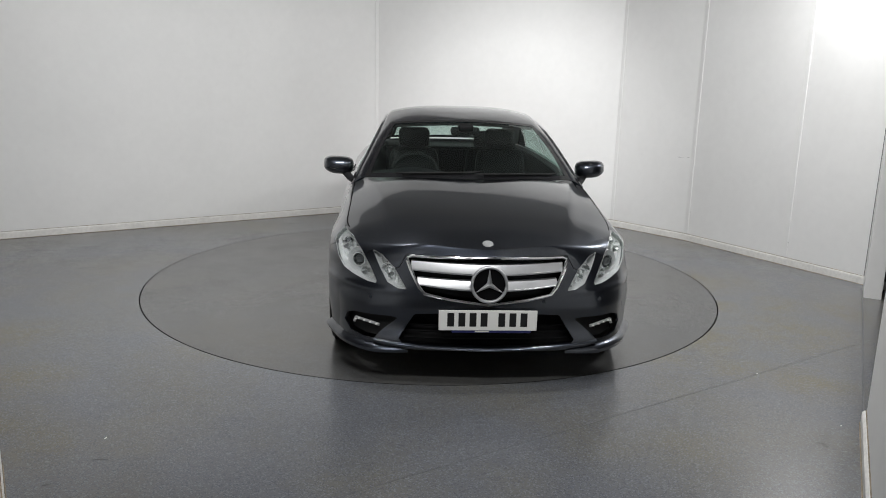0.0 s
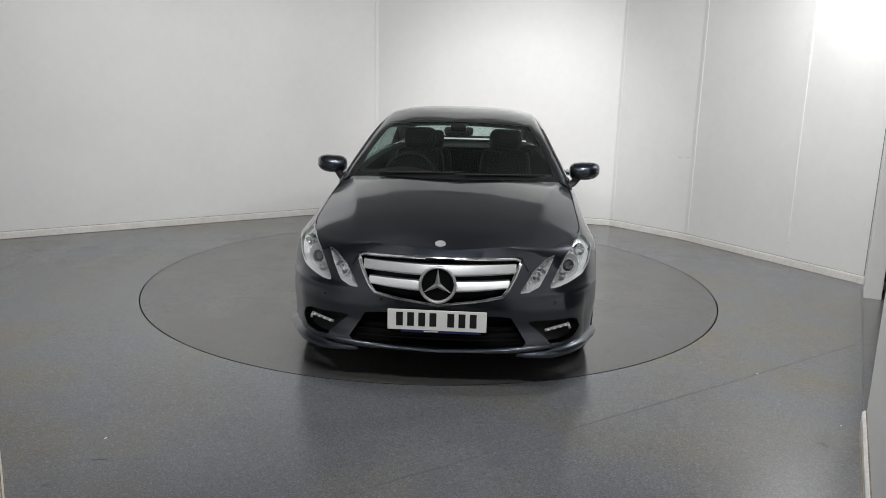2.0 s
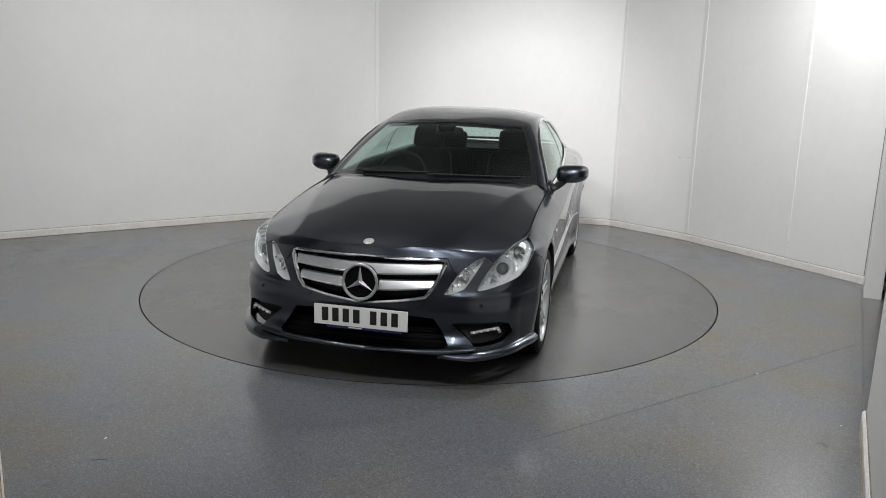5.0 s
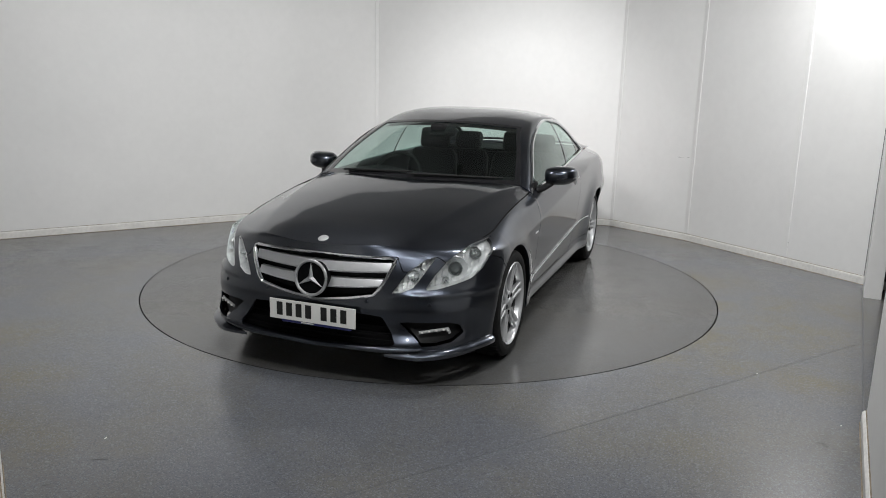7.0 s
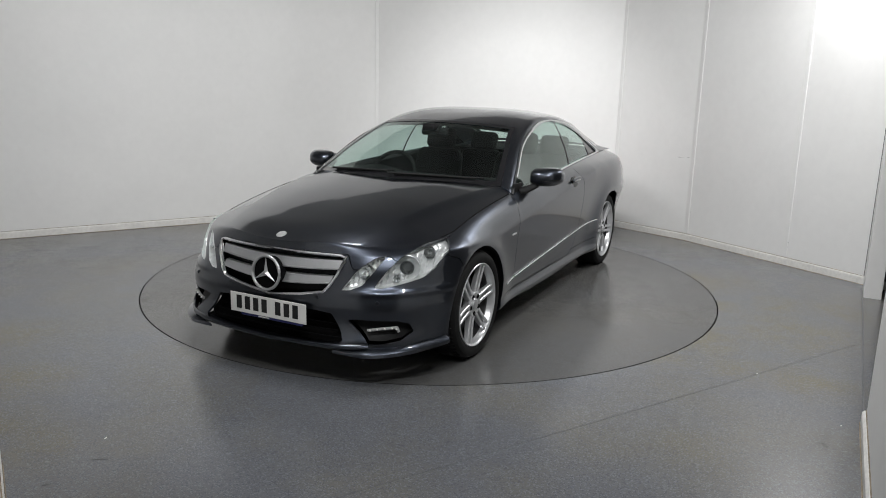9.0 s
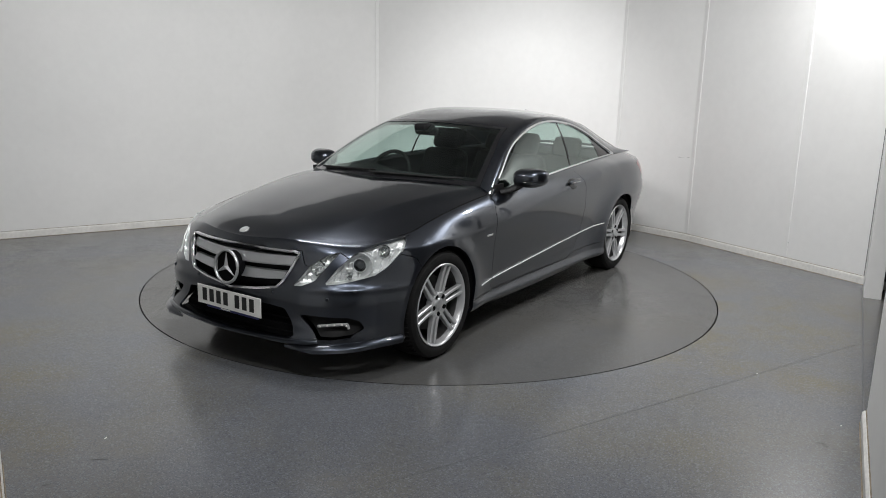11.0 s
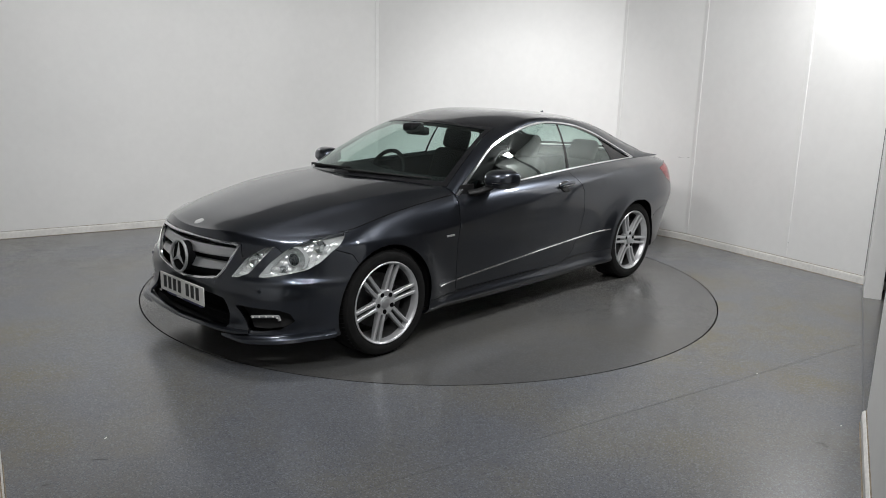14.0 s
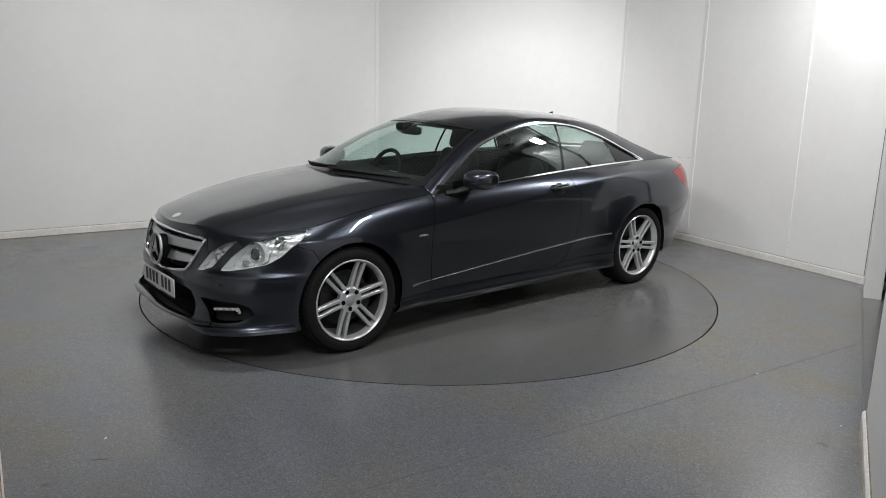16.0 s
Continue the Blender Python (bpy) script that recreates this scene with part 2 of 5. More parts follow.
CORNERS = [(-6.0, 0.0), (-0.67, 3.236), (2.04, 2.50), (2.66, 1.78), (3.64, 0.08), (4.7, -1.78)]
WALL_NAMES = ["wall_west", "wall_north", "wall_northeast", "wall_east", "wall_beyond"]
for nm, a, c in zip(WALL_NAMES, CORNERS, CORNERS[1:]):
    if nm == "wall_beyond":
        wall_slab(nm, a, c, CEIL, 0.1, "added wall coloured dark to stand for the dim space beyond the opening", -0.05, DARK_WALL)
    else:
        wall_slab(nm, a, c, CEIL, 0.1, "smooth white painted studio wall panel", -0.05)
    baseboard("baseboard", a, c)
# added walls out of view; kept dark so the car's flank reflects dark
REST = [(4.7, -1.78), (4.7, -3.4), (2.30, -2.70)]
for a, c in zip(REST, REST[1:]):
    wall_slab("wall_side", a, c, CEIL, 0.1, "unseen added side wall coloured dark for the dim space beyond the opening", -0.05, DARK_WALL)
NEAR = [(2.165, -2.63), (1.11, -4.62), (1.11, -7.6), (-1.3, -7.6), (-1.3, -4.62), (-1.42, -3.80), (-1.80, -3.16)]
for nm, a, c in zip(["wall_near_east", "wall_back_east", "wall_south", "wall_back_west", "wall_near_west", "wall_end_west"], NEAR, NEAR[1:]):
    wall_slab(nm, a, c, CEIL, 0.12, "white painted wall beside the opening", -0.05)
baseboard("baseboard", NEAR[0], NEAR[1], 0.07, 0.02)
baseboard("baseboard", NEAR[5], NEAR[6], 0.07, 0.012)
for a, c in (((-1.92, -3.2), (-6.0, -3.4)), ((-6.0, -3.4), (-6.0, 0.0))):
    wall_slab("wall_side", a, c, CEIL, 0.1, "plain white side wall", -0.05)

# the post that ends the side wall
d1, d2 = Vector((0.879, -0.477, 0)), Vector((0.477, 0.879, 0))
o = Vector((3.424, -0.325, 0))
vs = [o, o + d1 * 0.125, o + d1 * 0.125 + d2 * 0.40, o + d2 * 0.40]
bm = bmesh.new()
lo = [bm.verts.new((v.x, v.y, 0)) for v in vs]
hi = [bm.verts.new((v.x, v.y, CEIL)) for v in vs]
for i in range(4):
    bm.faces.new((lo[i], lo[(i + 1) % 4], hi[(i + 1) % 4], hi[i]))
bm.faces.new(lo), bm.faces.new(hi)
bmesh.ops.bevel(bm, geom=[e for e in bm.edges if abs(e.verts[0].co.z - e.verts[1].co.z) > 1], offset=0.006, segments=2, affect="EDGES")
tagged(part("wall_post", bm, WALL, None, smooth=True), "white painted square post at the end of the side wall", "post", kind="structure")

# joint strips on the wall panels
def wall_strip(name, x, y, wx, width=0.022, proud=0.005, z0=0.08):
    d = Vector((wx[0], wx[1], 0)).normalized()
    inn = Vector((d.y, -d.x, 0))
    rot = Matrix((d, inn, Vector((0, 0, 1)))).transposed().to_4x4()
    bm = box_bm((width, proud * 2, CEIL - z0), (0, 0, 0), 0.002, 1, rot)
    bmesh.ops.translate(bm, vec=(x, y, z0 + (CEIL - z0) / 2), verts=bm.verts)
    return tagged(part(name, bm, WALL, None, smooth=False), "thin white cover strip over a wall panel joint", "trim", kind="structure")


wall_strip("trim", 3.262, 0.735, (0.98, -1.7), 0.035, 0.007)
wall_strip("trim", -0.70, 3.214, (0.857, 0.52), 0.02, 0.004)
wall_strip("trim", 2.06, 2.47, (0.62, -0.72), 0.02, 0.004)
wall_strip("trim", 2.68, 1.74, (0.98, -1.7), 0.02, 0.004)
# added black block; stands for the dark patch of the space past the post
bm = box_bm((0.05, 0.09, 0.22), (0, 0, 0), 0.012, 2, pose(0, 0, 0, 0, 0, -60))
bmesh.ops.translate(bm, vec=(3.79, -0.32, 0.2), verts=bm.verts)
tagged(part("dark_block", bm, BLACK, None), "small black block put in for the dark patch past the post", "wall box")

# floor with a round well, and the turntable in it
R_TABLE, GAP, SEG = 2.238, 0.008, 180
ring = [(math.cos(2 * math.pi * i / SEG), math.sin(2 * math.pi * i / SEG)) for i in range(SEG)]
verts = []
for r, z in ((R_TABLE + GAP, -0.06), (R_TABLE + GAP, 0.0), (4.0, 0.0), (14.0, 0.0)):
    verts += [(r * x, r * y - (0 if r < 5 else 2), z) for x, y in ring]
faces = [(k * SEG + i, k * SEG + (i + 1) % SEG, (k + 1) * SEG + (i + 1) % SEG, (k + 1) * SEG + i) for k in range(3) for i in range(SEG)]
tagged(obj("floor", verts, faces, FLOOR, smooth=False), "grey speckled vinyl studio floor with faint brown stains", "floor", kind="structure")
verts = [(0, 0, -0.06)] + [((R_TABLE + GAP) * x, (R_TABLE + GAP) * y, -0.055) for x, y in ring]
tagged(obj("floor_well", verts, [(0, 1 + i, 1 + (i + 1) % SEG) for i in range(SEG)], GROOVE, smooth=False), "dark bottom of the turntable gap", "floor", kind="structure")
verts = [(0, 0, 0.0)]
for r, z in ((R_TABLE - 0.002, 0.0), (R_TABLE - 0.0005, -0.0008), (R_TABLE, -0.003), (R_TABLE, -0.05)):
    verts += [(r * x, r * y, z) for x, y in ring]
faces = [(0, 1 + i, 1 + (i + 1) % SEG) for i in range(SEG)]
faces += [(1 + k * SEG + i, 1 + (k + 1) * SEG + i, 1 + (k + 1) * SEG + (i + 1) % SEG, 1 + k * SEG + (i + 1) % SEG) for k in range(3) for i in range(SEG)]
turntable = tagged(new("turntable"), "round grey vinyl turntable set flush in the floor", "turntable")
obj("deck", verts[: 1 + SEG], faces[:SEG], TABLE, turntable, smooth=False)
obj("edge_ring", verts[1:], [tuple(i - 1 for i in f) for f in faces[SEG:]], GROOVE, turntable, "dark metal edge ring", smooth=False)


def floor_line(a, c, width):
    a, c = Vector((*a, 0)), Vector((*c, 0))
    d = (c - a).normalized()
    s = Vector((-d.y, d.x, 0)) * width / 2
    verts = [(*(p + k * s).xy, z) for z in (0.0002, 0.0009) for p, k in ((a, 1), (c, 1), (c, -1), (a, -1))]
    tagged(obj("trim", verts, [(4, 5, 6, 7), (0, 1, 5, 4), (1, 2, 6, 5), (2, 3, 7, 6), (3, 0, 4, 7)], WELD, smooth=False), "thin dark welded seam in the vinyl floor", "floor seam", kind="structure")


floor_line((-0.95, -3.75), (1.78, -2.065), 0.0020)
floor_line((1.78, -2.065), (2.95, -1.33), 0.0010)
floor_line((3.40, -0.36), (2.175, -2.60), 0.008)

bm = box_bm((16, 16, 0.1), (0, -2, CEIL + 0.05), 0)
tagged(part("ceiling", bm, CEILING, None, smooth=False), "dark grey studio ceiling", "ceiling", kind="structure")


# ceiling lamps that light the place
def housing(kind, at, to, size):
    if kind == "AREA":
        bm = bmesh.new()
        w, h = size[0] / 2 + 0.02, size[1] / 2 + 0.02
        for sx, sy, px, py in ((2 * w, 0.03, 0, h), (2 * w, 0.03, 0, -h), (0.03, 2 * h, w, 0), (0.03, 2 * h, -w, 0)):
            bm = box_bm((sx, sy, 0.06), (px, py, 0.02), 0.004, 1, bm=bm)
        top = look(at, to).inverted() @ Vector((at[0], at[1] + 0.001, CEIL + 0.01))
        bm = tube_bm([(0, 0, 0.02), tuple(top)], 0.012, 8, bm=bm)
        ob = part("ceiling_light", bm, STEEL_GREY, None)
        ob.matrix_world = look(at, to)
        return tagged(ob, "flat ceiling light panel in a dark frame", "ceiling light", "ceiling lights")
    bm = lathe_bm([(0.0, -0.16), (0.07, -0.16), (0.085, -0.14), (0.085, 0.02), (0.079, 0.02), (0.075, -0.12), (0.0, -0.12)], 24)
    bm = tube_bm([(0, -0.1, 0.0), (0, -0.1, 0.2)], 0.012, 8, bm=bm)
    ob = part("spot_light", bm, STEEL_GREY, None)
    aim = (Vector(to) - Vector(at)).normalized()
    ob.matrix_world = Matrix.Translation(Vector(at) - aim * 0.03) @ aim.to_track_quat("Y", "Z").to_matrix().to_4x4()
    return tagged(ob, "dark cylinder spotlight hung from the ceiling", "spotlight", "ceiling lights")


for nm, kd, at, to, w, sz, ang in LAMPS:
    housing(kd, at, to, sz)


# scuffs and specks
def marks(name, spots, material, label):
    vs, fs = [], []
    for (x, y, z), du, dv in spots:
        c, u, w = Vector((x, y, z)), Vector(du), Vector(dv)
        k = len(vs)
        ring_ = [(1, 0.1), (0.5, 0.9), (-0.3, 0.7), (-1, 0.2), (-0.6, -0.8), (0.4, -1)]
        vs += [tuple(c + u * a + w * b) for a, b in ring_]
        fs.append(tuple(range(k, k + 6)))
    tagged(obj(name, vs, fs, material, smooth=False), label, "marks", kind="stuff")


rnd = random.Random(7)
marks("floor_scuffs", [
    ((-1.402, -3.109, 0.0015), (0.045, 0.006, 0), (0, 0.004, 0)), ((-1.603, -3.14, 0.0015), (0.014, -0.003, 0), (0, 0.004, 0)),
    ((-1.525, -3.321, 0.0015), (0.016, 0.006, 0), (0.004, 0.007, 0)), ((-1.497, -3.401, 0.0015), (0.008, 0.0, 0), (0, 0.004, 0)),
    ((-1.9, -2.68, 0.0015), (0.006, 0.0, 0), (0, 0.006, 0)), ((-1.813, -2.247, 0.0015), (0.006, 0.0, 0), (0, 0.006, 0)),
    *[((1.93 + rnd.uniform(-0.12, 0.05), -2.92 + rnd.uniform(-0.3, 0.25), 0.0015), (rnd.uniform(0.004, 0.014), rnd.uniform(-0.004, 0.004), 0), (0, rnd.uniform(0.003, 0.007), 0)) for _ in range(16)],
    *[((rnd.uniform(-2.3, -0.6), rnd.uniform(-3.3, -1.9), 0.0015), (rnd.uniform(0.002, 0.006), 0.0, 0), (0, rnd.uniform(0.002, 0.005), 0)) for _ in range(14)],
    ((1.621, -1.826, 0.0015), (0.008, 0.004, 0), (0, 0.006, 0)), ((1.874, -1.804, 0.0015), (0.014, 0.0, 0), (0, 0.006, 0)),
], SEAM, "small dark scuffs and specks on the vinyl floor")
marks("floor_crumbs", [
    ((2.03, -2.66, 0.0015), (0.007, 0.002, 0), (0, 0.003, 0)), ((1.892, -1.99, 0.0015), (0.006, 0.0, 0), (0, 0.004, 0)), ((-1.453, -2.917, 0.0015), (0.002, 0.012, 0), (0.003, 0, 0)),
], WALL_TRIM, "pale crumbs on the vinyl floor")
we = Vector((0.98, -1.70, 0)).normalized()
inn = Vector((we.y, -we.x, 0)) * 0.002
spots = []
for t_, z_, a_, b_ in ((0.62, 0.17, 0.012, 0.022), (0.62, 0.215, 0.02, 0.006), (0.02, 0.36, 0.006, 0.008), (0.03, 0.31, 0.005, 0.007), (0.025, 0.25, 0.007, 0.006)):
    p = Vector((2.66, 1.78, 0)) + we * t_ * 1.96 + inn
    spots.append(((p.x, p.y, z_), tuple(we * a_), (0, 0, b_)))
wn = Vector((0.62, -0.72, 0)).normalized()
for t_, z_, a_ in ((0.88, 0.862, 0.045), (0.97, 0.868, 0.02)):
    p = Vector((2.04, 2.50, 0)) + wn * t_ * 0.95 + Vector((wn.y, -wn.x, 0)) * 0.002
    spots.append(((p.x, p.y, z_), tuple(wn * a_), (0, 0, 0.004)))
marks("wall_scuffs", spots, SCUFF, "small dark scuffs on the white wall")


# ---- the car: x forward, y to its left, z up, between the axles ----
OFF = (0.070, 0.2166, 0.0)
car = tagged(new("car"), "dark grey metallic two-door coupe with silver alloy wheels on the turntable", "car")


def spline(*knots):
    """A smooth curve through (t, value) knots."""
    t = np.array([k[0] for k in knots], float)
    v = np.array([k[1] for k in knots], float)
    if t[0] > t[-1]:
        t, v = t[::-1], v[::-1]
    sl = np.diff(v) / np.diff(t)
    m = np.concatenate([[sl[0]], (sl[:-1] * np.diff(t)[1:] + sl[1:] * np.diff(t)[:-1]) / (t[2:] - t[:-2]), [sl[-1]]])

    def value(x):
        x = np.clip(np.asarray(x, float), t[0], t[-1])
        i = np.clip(np.searchsorted(t, x) - 1, 0, len(t) - 2)
        h = t[i + 1] - t[i]
        s = (x - t[i]) / h
        return (2 * s**3 - 3 * s**2 + 1) * v[i] + (s**3 - 2 * s**2 + s) * h * m[i] + (3 * s**2 - 2 * s**3) * v[i + 1] + (s**3 - s**2) * h * m[i + 1]

    return value


# bonnet height along the middle and along its edge
bonnet_mid = spline((2.25, 0.69), (2.13, 0.748), (2.0, 0.797), (1.8, 0.848), (1.5, 0.908), (1.2, 0.955), (1.05, 0.975), (0.7, 1.0))
bonnet_side = spline((2.2, 0.63), (2.0, 0.68), (1.85, 0.715), (1.65, 0.758), (1.4, 0.812), (1.1, 0.862), (0.75, 0.902))
Y_EDGE = 0.782


def bonnet_z(x, y):
    q = np.abs(y) / Y_EDGE
    z = bonnet_mid(x) - (bonnet_mid(x) - bonnet_side(x)) * q**2.75
    ridge = 0.435 + 0.205 * (2.05 - x)
    s = np.abs(y) - ridge
    z = z + 0.015 * np.where(s > 0, np.exp(-((s / 0.06) ** 2)), np.exp(s / 0.20)) * np.clip((2.02 - x) / 0.6, 0, 1) * np.clip((Y_EDGE - np.abs(y)) / 0.06, 0, 1)
    # the front edge rolls down to the lamps
    return z - 0.75 * np.clip(x - 1.67, 0, 1) ** 2 * np.clip((np.abs(y) - 0.26) / 0.5, 0, 2) ** 2


XF, XR, NF, NR = 1.5, -1.35, 2.05, 3.0
nose_x = spline((0, 2.17), (0.04, 2.225), (0.10, 2.232), (0.22, 2.19), (0.45, 2.185), (0.7, 2.162), (0.85, 2.146), (0.94, 2.136), (1, 2.13))
tail_x = spline((0, -2.34), (0.2, -2.43), (0.45, -2.47), (0.7, -2.45), (0.9, -2.39), (1, -2.33))
belt_z = spline((1.25, 0.838), (0.75, 0.892), (0.1, 0.935), (-0.55, 0.968), (-1.2, 0.985), (-1.566, 0.988), (-1.9, 0.985), (-2.45, 0.965))
belt_y = spline((1.25, 0.782), (0.75, 0.79), (0.1, 0.795), (-0.55, 0.765), (-1.2, 0.715), (-1.566, 0.68), (-2.4, 0.66))
width_x = spline((1.25, 0.878), (0.7, 0.884), (0.0, 0.888), (-0.7, 0.889), (-1.35, 0.893))
low_z = spline((2.3, 0.195), (1.6, 0.195), (1.0, 0.178), (-1.0, 0.190), (-1.6, 0.23), (-2.4, 0.27))
HUB_Z, ARCH = 0.320, 0.354


def side_width(x, z, zt):
    # a crease rises from the front wing through the handle to the tail
    zl = 0.705 + 0.105 * np.clip(1.0 - x, 0, 2.2)
    dc = np.clip(zt - zl, 0.05, 0.2)
    d = zt - z
    top = np.clip(d / dc, 0, 1)
    rest = np.clip((d - dc) / 0.16, 0, 1)
    wc = width_x(x) - 0.045 * np.clip((-0.9 - x) / 0.7, 0, 1)
    sh = 0.62 * (1 - np.exp(-d / (0.050 - 0.038 * np.clip((x - 1.5) / 0.25, 0, 1))))
    w = belt_y(x) + (wc - belt_y(x)) * (sh + (1 - 0.62) * top) + (width_x(x) - wc) * (1 - (1 - rest) ** 2)
    near = np.maximum(np.exp(-(((np.hypot(x - 1.38, z - HUB_Z) - ARCH) / 0.16) ** 2)), np.exp(-(((np.hypot(x + 1.38, z - HUB_Z) - ARCH) / 0.16) ** 2)))
    under = np.clip(d - dc, 0, 0.5)
    w = w - 0.105 * under * (1 - 0.8 * near)
    low = np.clip((0.222 - z) / 0.045, 0, 1)
    w = w - 0.04 * low**2
    ledge = np.clip((0.265 - z) / 0.045, 0, 1)
    w = w + 0.020 * ledge * (3 * ledge - 2 * ledge**2) * np.exp(-((x / 1.02) ** 12))
    for xc in (1.38, -1.38):
        r = np.hypot(x - xc, z - HUB_Z)
        w = w + 0.014 * np.exp(-(((r - ARCH) / 0.075) ** 2)) * np.clip((z - 0.25) / 0.15, 0, 1)
    return w


def body_at(a, v):
    """a: 0 nose middle, 1 front corner ends, 2 rear corner begins, 3 tail middle; v: 0 low edge, 1 top edge."""
    a, v = np.asarray(a, float), np.asarray(v, float)
    ph = np.clip(a, 0, 1) * math.pi / 2
    c, s = np.clip(np.cos(ph), 0, 1) ** (2 / NF), np.clip(np.sin(ph), 0, 1) ** (2 / NF)
    f1, f2 = np.clip((1 - v) / 0.3, 0, 1), np.clip((0.75 - v) / 0.35, 0, 1)
    nf = NF + 0.45 * f1 * f1 * (3 - 2 * f1) + 0.68 * f2 * f2 * (3 - 2 * f2)
    cl, sl = np.clip(np.cos(ph), 0, 1) ** (2 / nf), np.clip(np.sin(ph), 0, 1) ** (2 / nf)
    pr = np.clip(3 - a, 0, 1) * math.pi / 2
    cr, sr = np.clip(np.cos(pr), 0, 1) ** (2 / NR), np.clip(np.sin(pr), 0, 1) ** (2 / NR)
    xs = XF + (XR - XF) * np.clip(a - 1, 0, 1)
    xt = np.where(a < 1, XF + (2.13 - XF) * c, np.where(a > 2, XR + (-2.33 - XR) * cr, xs))
    yt = np.where(a < 1, Y_EDGE * s, np.where(a > 2, belt_y(XR) * sr, belt_y(xs)))
    zt = np.where(a < 1, bonnet_z(xt, yt), belt_z(xt))
    zt = np.where((a >= 1) & (xt > 0.75), bonnet_z(xt, np.full_like(xt, Y_EDGE)), zt)
    zb = low_z(np.where(a < 1, 2.3 - (1.0 - c) * 0.9, xt))
    z = zb + (zt - zb) * v
    x = np.where(a < 1, XF + (nose_x(v) - XF) * cl, np.where(a > 2, XR + (tail_x(v) - XR) * cr, xs))
    w = side_width(np.clip(x, XR, XF), z, zt)
    y = np.where(a < 1, side_width(np.clip(x, XF, 1.9), z, zt) * sl, np.where(a > 2, w * sr, w))
    # a slight keel along the nose
    x = x + np.where(a < 1, 0.030 * np.exp(-((y / 0.26) ** 2)) * np.exp(-(((v - 0.76) / 0.2) ** 2)), 0)
    # a soft ridge under the lamps
    rg = 1 + 0.010 * np.exp(-(((z - 0.515) / 0.016) ** 2)) * np.clip((np.abs(y) - 0.42) / 0.12, 0, 1) * np.where(a < 1, np.clip((1 - a) / 0.25, 0, 1), 0)
    x, y = XF + (x - XF) * rg, y * rg
    return np.stack([x, y, z], -1)


def in_poly(p, poly):
    inside = np.zeros(len(p), bool)
    q = poly[-1]
    for r in poly:
        hit = ((r[1] > p[:, 1]) != (q[1] > p[:, 1])) & (p[:, 0] < (q[0] - r[0]) * (p[:, 1] - r[1]) / (q[1] - r[1] + 1e-12) + r[0])
        inside ^= hit
        q = r
    return inside


def nearest_on(p, poly):
    best, bd = p.copy(), np.full(len(p), 1e9)
    for q, r in zip(poly, poly[1:] + poly[:1]):
        q, r = np.array(q), np.array(r)
        t = np.clip(((p - q) @ (r - q)) / ((r - q) @ (r - q)), 0, 1)[:, None]
        n = q + t * (r - q)
        d = np.hypot(*(n - p).T)
        best = np.where((d < bd)[:, None], n, best)
        bd = np.minimum(bd, d)
    return best, bd


def circle_poly(x, z, r, n=90):
    return [(x + r * math.cos(2 * math.pi * i / n), z + r * math.sin(2 * math.pi * i / n)) for i in range(n)]


SIDE, FRONT = (0, 2), (1, 2)
LAMP_POLY = [(0.588, 0.548), (0.625, 0.62), (0.675, 0.692), (0.735, 0.746), (0.80, 0.766), (0.95, 0.79), (0.95, 0.5), (0.588, 0.5)]
LAMP_SIDE = [(1.64, 0.752), (1.745, 0.685), (1.81, 0.630), (1.88, 0.588), (2.04, 0.545), (2.3, 0.520), (2.3, 0.8), (1.64, 0.8)]
SMALL_POLY = [(0.430, 0.527), (0.475, 0.530), (0.53, 0.555), (0.572, 0.625), (0.612, 0.703), (0.565, 0.688), (0.495, 0.630)]
GRILLE_POLY = [(-0.1, 0.708), (0.40, 0.700), (0.424, 0.692), (0.425, 0.675), (0.40, 0.61), (0.365, 0.545), (0.335, 0.512), (0.2, 0.487), (-0.1, 0.455)]
INTAKE_POLY = [(-0.1, 0.405), (0.30, 0.405), (0.385, 0.398), (0.415, 0.350), (0.468, 0.272), (0.44, 0.248), (0.3, 0.238), (-0.1, 0.235)]
FOG_POLY = [(0.478, 0.372), (0.52, 0.378), (0.71, 0.372), (0.752, 0.352), (0.768, 0.310), (0.73, 0.272), (0.66, 0.260), (0.60, 0.262), (0.575, 0.290)]
